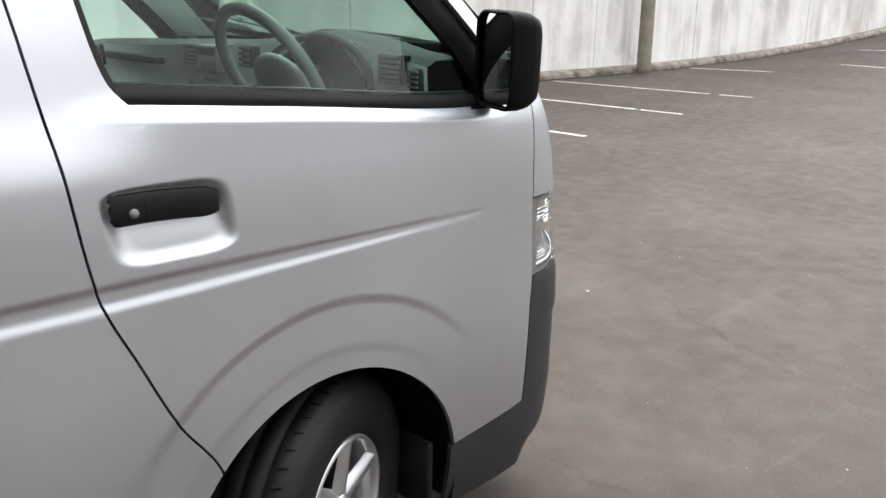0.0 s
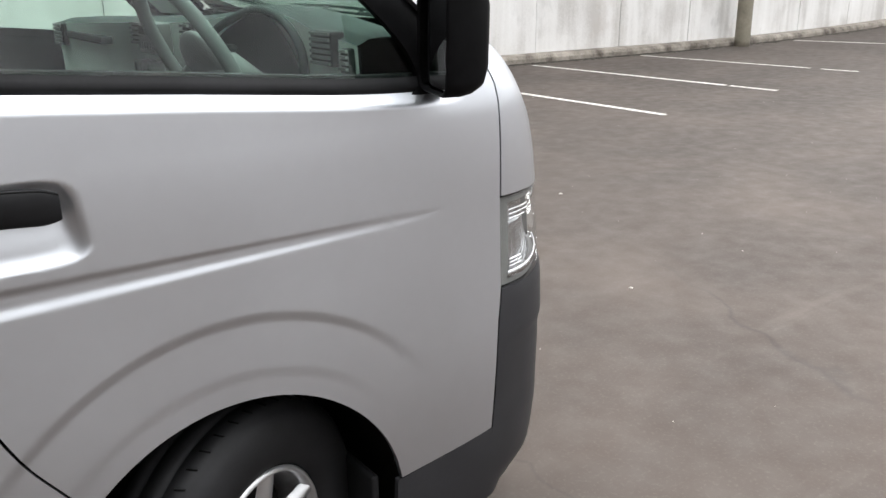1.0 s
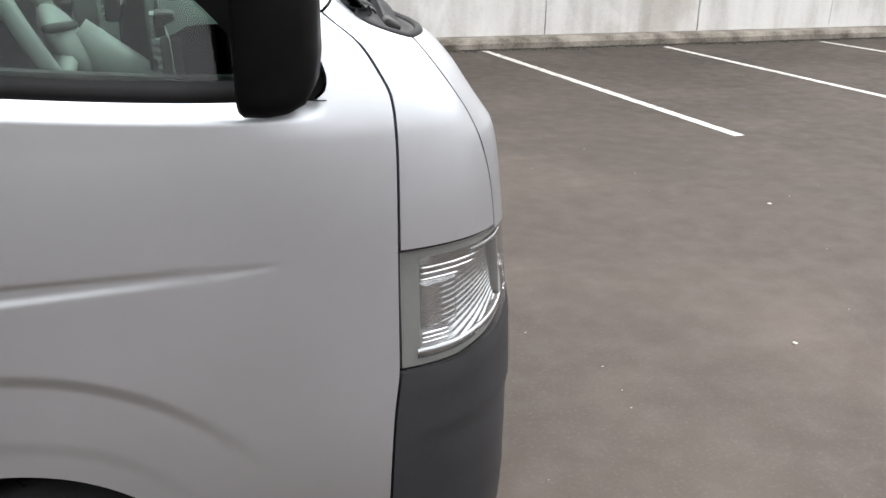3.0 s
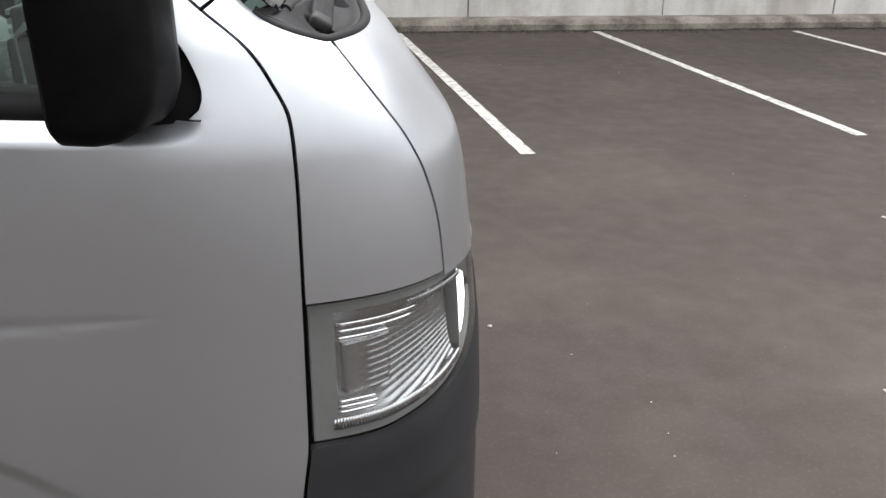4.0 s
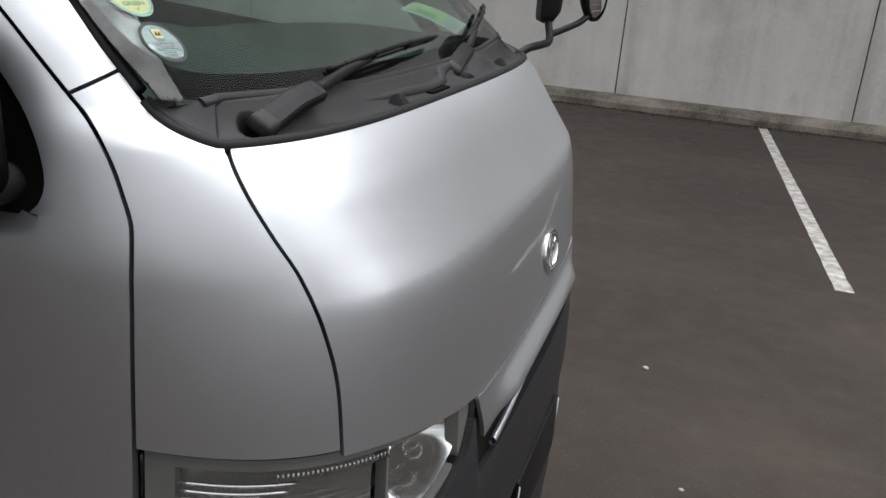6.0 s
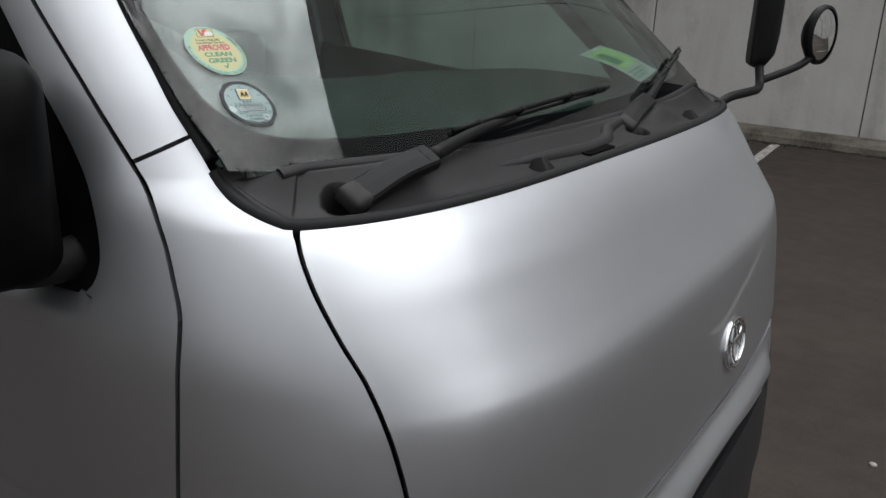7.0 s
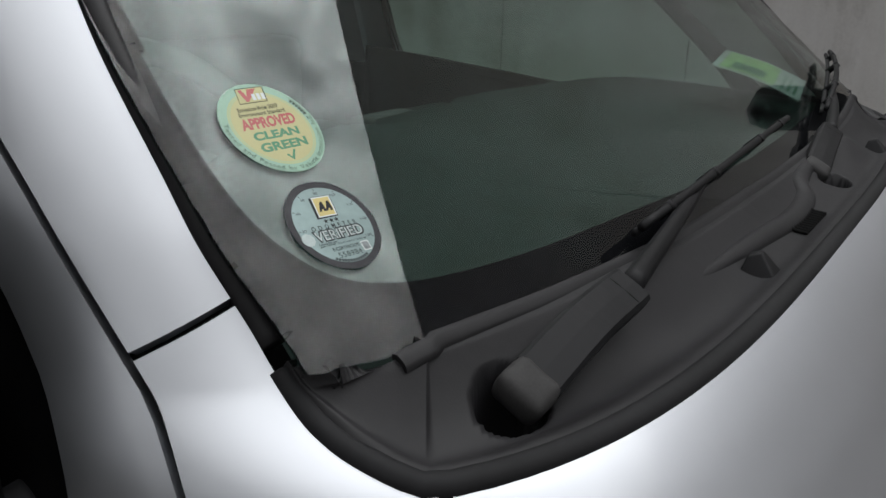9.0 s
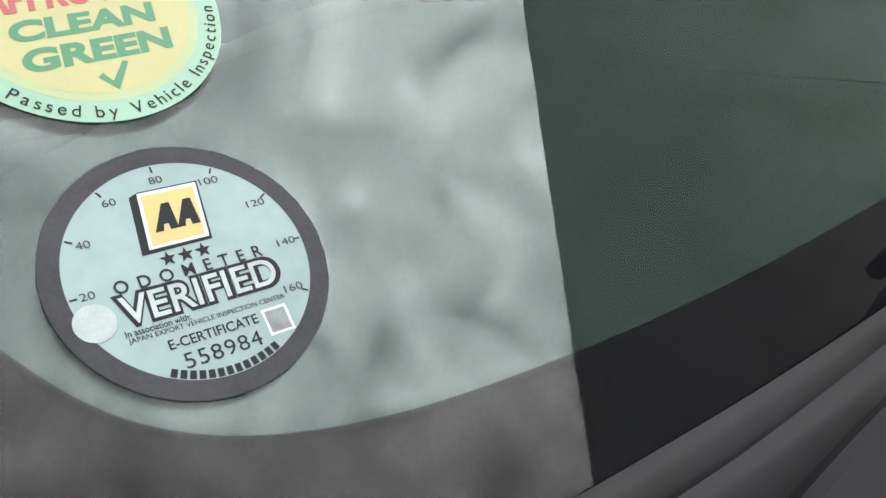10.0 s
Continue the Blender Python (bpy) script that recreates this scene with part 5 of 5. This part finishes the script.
        part("heater_knob", knob, INTERIOR_GREY, dash)
    bm = bmesh.new()
    box(bm, -0.572, -0.54, 0.15, 0.50, 1.318, 1.338)
    bevelled(bm, 0.004, 2)
    part("glovebox_recess", bm, INTERIOR_DARK, dash)


build_dash()


def build_steering():
    wheel = new("steering_wheel")
    wheel.parent = van
    m = Matrix.Translation((-0.535, -0.40, 1.318)) @ Matrix.Rotation(radians(-28), 4, "Y")
    ring = [m @ Vector((0, 0.185 * math.cos(2 * math.pi * k / 48), 0.185 * math.sin(2 * math.pi * k / 48))) for k in range(49)]
    part("steering_rim", tube(ring, 0.0155, 12, False), INTERIOR_GREY, wheel, "grey moulded steering wheel rim")
    bm = bmesh.new()
    bmesh.ops.create_uvsphere(bm, u_segments=24, v_segments=12, radius=1)
    bmesh.ops.transform(bm, matrix=m @ Matrix.Translation((0.02, 0, -0.02)) @ Matrix.Diagonal((0.03, 0.105, 0.075, 1)), verts=bm.verts[:])
    part("steering_hub", bm, INTERIOR_GREY, wheel)
    for a in (200, 340, 270):
        p = [m @ Vector((0.015 - 0.015 * t, (0.06 + 0.125 * t) * math.cos(radians(a)), -0.01 + (0.06 + 0.125 * t) * math.sin(radians(a)))) for t in (0, 0.5, 1)]
        part("steering_spoke", tube(p, [0.022, 0.018, 0.015], 8), INTERIOR_GREY, wheel)
    part("column", tube([m @ Vector((0.03, 0, -0.02)), (-0.30, -0.40, 1.16)], 0.045, 14), INTERIOR_GREY, wheel)
    part("stalk", tube([m @ Vector((0.05, -0.02, 0)), m @ Vector((0.03, -0.17, 0.02))], 0.008, 8), INTERIOR_DARK, wheel)


build_steering()


def build_seat(y):
    seat = new("seat")
    seat.parent = van
    for name, b in (("cushion", (-1.38, -0.88, y - 0.24, y + 0.24, 0.80, 0.95)), ("backrest", (-1.46, -1.32, y - 0.24, y + 0.24, 0.92, 1.40)), ("seat_base", (-1.36, -0.92, y - 0.2, y + 0.2, 0.755, 0.82))):
        bm = bmesh.new()
        box(bm, *b)
        bevelled(bm, 0.04, 3)
        part(name, bm, INTERIOR_DARK, seat)


build_seat(-0.42)
build_seat(0.42)

def build_lining(wrap):
    """Door lining under the window and the trim inside the windscreen pillar."""
    top = 0.034 if wrap(([(0, 1, 0)], []))[0][0][1] > 0 else 0.045

    def f(i, j):
        x = -1.2 + 1.0 * j
        return (x, -0.775 + 0.012 * math.sin(math.pi * i), 0.78 + (SILL(x) + top - 0.78) * i)

    sheet("door_lining", [wrap(grid(10, 24, f))], INTERIOR_DARK, van, 0.02)

    def g(i, j):
        z = 1.37 + 0.55 * i
        a = u_at(z, x=DOOR_FRONT(z) - 0.07)
        b = u_at(z, x=SCREEN_SIDE(z)) - 0.012
        x, y, _ = spot(a + (b - a) * j, z)
        return (x - 0.030 - 0.012 * math.sin(math.pi * j), y + 0.040 + 0.012 * math.sin(math.pi * j), z)

    sheet("pillar_trim", [wrap(grid(30, 10, g))], INTERIOR, van, 0.0, "pale grey pillar trim")


both(build_lining)


# ---- stickers on the glass ----
@functools.lru_cache(None)
def glass_axes(cy, cz):
    """The centre and two square axes of a flat thing stuck to the windscreen."""
    h = 0.001
    c = Vector(screen_point(cy, cz, 0.012))
    across = Vector(screen_point(cy + h, cz, 0.012)) - Vector(screen_point(cy - h, cz, 0.012))
    rise_way = Vector(screen_point(cy, cz + h, 0.012)) - Vector(screen_point(cy, cz - h, 0.012))
    e1 = across.normalized()
    e2 = (rise_way - e1 * rise_way.dot(e1)).normalized()
    return c, e1, e2


def on_screen(a, b, cy, cz, turn, depth):
    """Local sticker metres (a to the right, b up) onto the windscreen's inner side."""
    ca, sa = math.cos(radians(turn)), math.sin(radians(turn))
    c, e1, e2 = glass_axes(cy, cz)
    p = c + e1 * (a * ca - b * sa) + e2 * (a * sa + b * ca)
    return screen_point(p.y, p.z, 0.0108 + 0.12 * (depth - 0.0165))


def disc(cy, cz, turn, r0, r1, depth, n=72):
    verts, faces = [], []
    for k in range(n):
        t = 2 * math.pi * k / n
        for r in (r0, r1):
            verts.append(on_screen(r * math.cos(t), r * math.sin(t), cy, cz, turn, depth))
    for k in range(n):
        a, b = 2 * k, 2 * ((k + 1) % n)
        faces.append((a, a + 1, b + 1, b))
    return verts, faces


def patch(points, cy, cz, turn, depth):
    return [on_screen(a, b, cy, cz, turn, depth) for a, b in points], [tuple(range(len(points)))]


def glyphs(word, size, bold=0.0, spacing=1.0):
    cu = bpy.data.curves.new("text", "FONT")
    cu.body, cu.size, cu.offset, cu.space_character = word, size, bold, spacing
    ob = bpy.data.objects.new("text", cu)
    scene.collection.objects.link(ob)
    me = bpy.data.meshes.new_from_object(ob.evaluated_get(bpy.context.evaluated_depsgraph_get()))
    bpy.data.objects.remove(ob)
    verts, faces = [(v.co.x, v.co.y) for v in me.vertices], [tuple(p.vertices) for p in me.polygons]
    bpy.data.meshes.remove(me)
    return verts, faces


def lettering(text, field, cy, cz, turn, depth, mat, parent, lean=0.0, bold=0.0, spacing=1.0):
    """One line of flat letters filling the field (a0, a1, b0, b1) of a sticker."""
    a0, a1, b0, b1 = field
    v, f = glyphs(text, 1.0, bold, spacing)
    xs, ys = [p[0] for p in v], [p[1] for p in v]
    kx, ky = (a1 - a0) / (max(xs) - min(xs)), (b1 - b0) / (max(ys) - min(ys))
    verts = []
    for x, y in v:
        b = b0 + (y - min(ys)) * ky
        verts.append(on_screen(a0 + (x - min(xs)) * kx + lean * (b - b0), b, cy, cz, turn, depth))
    return link_mesh("lettering", verts, f, mat, parent, smooth=False)


def arc_lettering(text, size, radius, start, end, cy, cz, turn, depth, mat, parent):
    """Letters round a circle from one angle to another, feet outwards."""
    wide = []
    for ch in text:
        if ch == " ":
            wide.append((None, 0.42 * size))
        else:
            v, f = glyphs(ch, size)
            wide.append(((v, f), max(p[0] for p in v) - min(p[0] for p in v) + 0.16 * size))
    k = (end - start) / sum(w for _, w in wide)
    verts, faces, ang = [], [], start
    for got, w in wide:
        if got:
            v, f = got
            lo, hi, n = min(p[0] for p in v), max(p[0] for p in v), len(verts)
            t = ang + k * w / 2
            for x, y in v:
                rr, lx = radius - y, x - (lo + hi) / 2
                verts.append(on_screen(rr * math.cos(t) - lx * math.sin(t), rr * math.sin(t) + lx * math.cos(t), cy, cz, turn, depth))
            faces += [tuple(i + n for i in q) for q in f]
        ang += k * w
    return link_mesh("lettering", verts, faces, mat, parent, smooth=False)


def bar(a0, a1, b0, b1, cy, cz, turn, depth, mat, parent, name="print_bar", slant=0.0):
    h = b1 - b0
    return link_mesh(name, *patch([(a0, b0), (a1, b0), (a1 + slant * h, b1), (a0 + slant * h, b1)], cy, cz, turn, depth), mat, parent, smooth=False)


def build_green_sticker():
    cy, cz, turn, r = -0.6300, 1.4850, 0.5, 0.0348
    st = tagged(new("emission_sticker"), "round yellow and green inspection sticker on the windscreen", "sticker")
    link_mesh("backing", *disc(cy, cz, turn, 0.0, r, 0.0165), STICKER_GREEN, st, smooth=False)
    link_mesh("rim", *disc(cy, cz, turn, 0.0, r * 0.83, 0.0162), STICKER_LIME_PALE, st, smooth=False)
    link_mesh("centre", *disc(cy, cz, turn, 0.0, r * 0.765, 0.0158), STICKER_YELLOW, st, smooth=False)
    d = 0.0150
    bar(-0.0120, 0.0095, 0.0198, 0.0320, cy, cz, turn, d, STICKER_INK, st, "logo_frame", slant=0.25)
    bar(-0.0114, 0.0089, 0.0204, 0.0314, cy, cz, turn, d - 0.0003, STICKER_YELLOW, st, "logo_field", slant=0.25)
    link_mesh("logo", *patch([(-0.0075, 0.0308), (-0.0045, 0.0308), (-0.0035, 0.0252), (-0.0005, 0.0308), (0.0065, 0.0308), (-0.0040, 0.0212), (-0.0060, 0.0212)], cy, cz, turn, d - 0.0006), STICKER_RED, st, smooth=False)
    for k in range(3):
        bar(-0.0005 + 0.0036 * k, 0.0021 + 0.0036 * k, 0.0218, 0.0268, cy, cz, turn, d - 0.0009, STICKER_WHITE, st, "logo", slant=0.2)
    lettering("Emission Rule 2007", (-0.0168, 0.0142, 0.0140, 0.0172), cy, cz, turn, d, STICKER_INK, st, bold=0.012, lean=0.1)
    lettering("Environment Standard", (-0.0182, 0.0170, 0.0101, 0.0132), cy, cz, turn, d, STICKER_INK, st, bold=0.012, lean=0.1)
    for word, ink, field in (("APPROVED", STICKER_RED, (-0.0218, 0.0196, 0.0003, 0.0088)), ("CLEAN", STICKER_DARK_GREEN, (-0.0186, 0.0164, -0.0082, -0.0020)), ("GREEN", STICKER_DARK_GREEN, (-0.0188, 0.0170, -0.0171, -0.0104))):
        lettering(word, field, cy, cz, turn, d, ink, st, bold=0.045, lean=0.2)
    link_mesh("tick", *patch([(-0.0040, -0.0215), (-0.0024, -0.0206), (-0.0010, -0.0234), (0.0034, -0.0180), (0.0046, -0.0186), (-0.0006, -0.0260)], cy, cz, turn, d), STICKER_DARK_GREEN, st, smooth=False)
    arc_lettering("Tested and Passed by Vehicle Inspection NZ", 0.0046, r * 0.955, radians(166), radians(368), cy, cz, turn, d - 0.0005, STICKER_INK, st)
    for k in range(6):
        t = radians(372 + 4.2 * k)
        link_mesh("print_bar", *patch([(q * math.cos(t + e), q * math.sin(t + e)) for q, e in ((0.0298, -0.022), (0.0328, -0.022), (0.0328, 0.022), (0.0298, 0.022))], cy, cz, turn, d - 0.0005), STICKER_INK, st, smooth=False)


def build_odometer_sticker():
    cy, cz, turn, r = -0.6385, 1.4362, -4.0, 0.0313
    st = tagged(new("odometer_sticker"), "round silver sticker with a dark dial ring on the windscreen", "sticker")
    link_mesh("ring", *disc(cy, cz, turn, r * 0.855, r, 0.0158), STICKER_RING, st, smooth=False)
    link_mesh("backing", *disc(cy, cz, turn, 0.0, r * 0.865, 0.0165), STICKER_SILVER, st, smooth=False)
    d = 0.0150
    # emblem: a framed yellow square with two dark wedges
    link_mesh("emblem_frame", *patch([(-0.0094, 0.0050), (0.0066, 0.0052), (0.0068, 0.0066), (0.0086, 0.0205), (-0.0052, 0.0205), (-0.0074, 0.0196)], cy, cz, turn, d + 0.0006), STICKER_INK, st, smooth=False)
    bar(-0.0075, 0.0062, 0.0060, 0.0202, cy, cz, turn, d + 0.0003, STICKER_WHITE, st, "emblem_frame", slant=0.14)
    bar(-0.0066, 0.0054, 0.0068, 0.0194, cy, cz, turn, d, STICKER_GOLD, st, "emblem_field", slant=0.14)
    for a in (-0.0048, 0.0002):
        link_mesh("emblem", *patch([(a, 0.0098), (a + 0.0019, 0.0098), (a + 0.0024, 0.0114), (a + 0.0034, 0.0114), (a + 0.0035, 0.0098), (a + 0.0054, 0.0098), (a + 0.0053, 0.0166), (a + 0.0035, 0.0166)], cy, cz, turn, d - 0.0004), STICKER_INK, st, smooth=False)
    for k in range(3):
        c = (-0.0045 + 0.0040 * k, 0.0030)
        pts = [(c[0] + (0.0019 if q % 2 == 0 else 0.0008) * math.sin(math.pi * q / 5), c[1] + (0.0019 if q % 2 == 0 else 0.0008) * math.cos(math.pi * q / 5)) for q in range(10)]
        link_mesh("star", *patch(pts, cy, cz, turn, d), STICKER_INK, st, smooth=False)
    lettering("ODOMETER", (-0.0174, 0.0162, -0.0022, 0.0008), cy, cz, turn, d, STICKER_INK, st, spacing=1.9, bold=0.01)
    lettering("VERIFIED", (-0.0192, 0.0182, -0.0104, -0.0023), cy, cz, turn, d + 0.0003, STICKER_INK, st, bold=0.07, lean=0.06)
    lettering("VERIFIED", (-0.0180, 0.0170, -0.0095, -0.0030), cy, cz, turn, d - 0.0006, STICKER_PALE, st, bold=0.012, lean=0.06)
    lettering("In association with:", (-0.0186, -0.0048, -0.0121, -0.0106), cy, cz, turn, d, STICKER_INK, st, bold=0.01)
    lettering("JAPAN EXPORT VEHICLE INSPECTION CENTER", (-0.0185, 0.0166, -0.0139, -0.0124), cy, cz, turn, d, STICKER_INK, st)
    lettering("E-CERTIFICATE", (-0.0113, 0.0087, -0.0174, -0.0151), cy, cz, turn, d, STICKER_INK, st, bold=0.012)
    lettering("558984", (-0.0095, 0.0078, -0.0224, -0.0189), cy, cz, turn, d, STICKER_INK, st, spacing=1.1)
    bar(0.0100, 0.0160, -0.0212, -0.0148, cy, cz, turn, d, STICKER_WHITE, st, "print_square")
    bar(0.0106, 0.0154, -0.0206, -0.0154, cy, cz, turn, d - 0.0003, STICKER_GREY, st, "print_square")
    for k in range(13):
        t = radians(-119 + 4.3 * k)
        link_mesh("print_bar", *patch([(q * math.cos(t + e), q * math.sin(t + e)) for q, e in ((0.0246, -0.027), (0.0265, -0.027), (0.0265, 0.027), (0.0246, 0.027))], cy, cz, turn, d), STICKER_INK, st, smooth=False)
    pts = [(-0.0233 + 0.0043 * math.cos(k * math.pi / 12), -0.0070 + 0.0043 * math.sin(k * math.pi / 12)) for k in range(24)]
    link_mesh("pale_spot", *patch(pts, cy, cz, turn, d - 0.0009), STICKER_PALE, st, smooth=False)
    for k, txt in enumerate(("20", "40", "60", "80", "100", "120", "140", "160")):
        t = radians(182 - 30.4 * k)
        x, y, w = 0.0228 * math.cos(t), 0.0228 * math.sin(t), 0.00075 * len(txt)
        lettering(txt, (x - w, x + w, y - 0.0009, y + 0.0009), cy, cz, turn, d, STICKER_RING, st)
        link_mesh("tick", *patch([(q * math.cos(t + e), q * math.sin(t + e)) for q, e in ((0.0248, -0.008), (0.0264, -0.008), (0.0264, 0.008), (0.0248, 0.008))], cy, cz, turn, d), STICKER_INK, st, smooth=False)


build_green_sticker()
build_odometer_sticker()


def build_label():
    """The paper registration label tucked low inside the glass on the far side."""
    st = tagged(new("registration_label"), "pale green paper registration label inside the windscreen", "label")
    a, b, c = Vector((-0.045, 0.423, 1.404)), Vector((-0.075, 0.600, 1.416)), Vector((-0.200, 0.448, 1.434))
    up = (b - a).cross(c - a).normalized()
    up = up if up.z > 0 else -up

    def spread(u0, u1, v0, v1, lift):
        def f(i, j):
            u, v = u0 + (u1 - u0) * j, v0 + (v1 - v0) * i
            return tuple(a + (b - a) * u + (c - a) * v + up * (lift + 0.006 * math.sin(math.pi * v) - 0.012 * (1 - v)))
        return grid(6, 6, f)

    link_mesh("paper", *spread(0, 1, 0, 1, 0), STICKER_WHITE, st)
    link_mesh("print_field", *spread(0.08, 0.92, 0.30, 0.92, 0.0006), STICKER_LIME, st)
    for k in range(3):
        link_mesh("print_bar", *spread(0.1, 0.6 + 0.1 * k, 0.06 + 0.07 * k, 0.09 + 0.07 * k, 0.0008), STICKER_DARK_GREEN, st)
    link_mesh("print_bar", *spread(0.16, 0.50, 0.42, 0.80, 0.0010), STICKER_DARK_GREEN, st)


build_label()
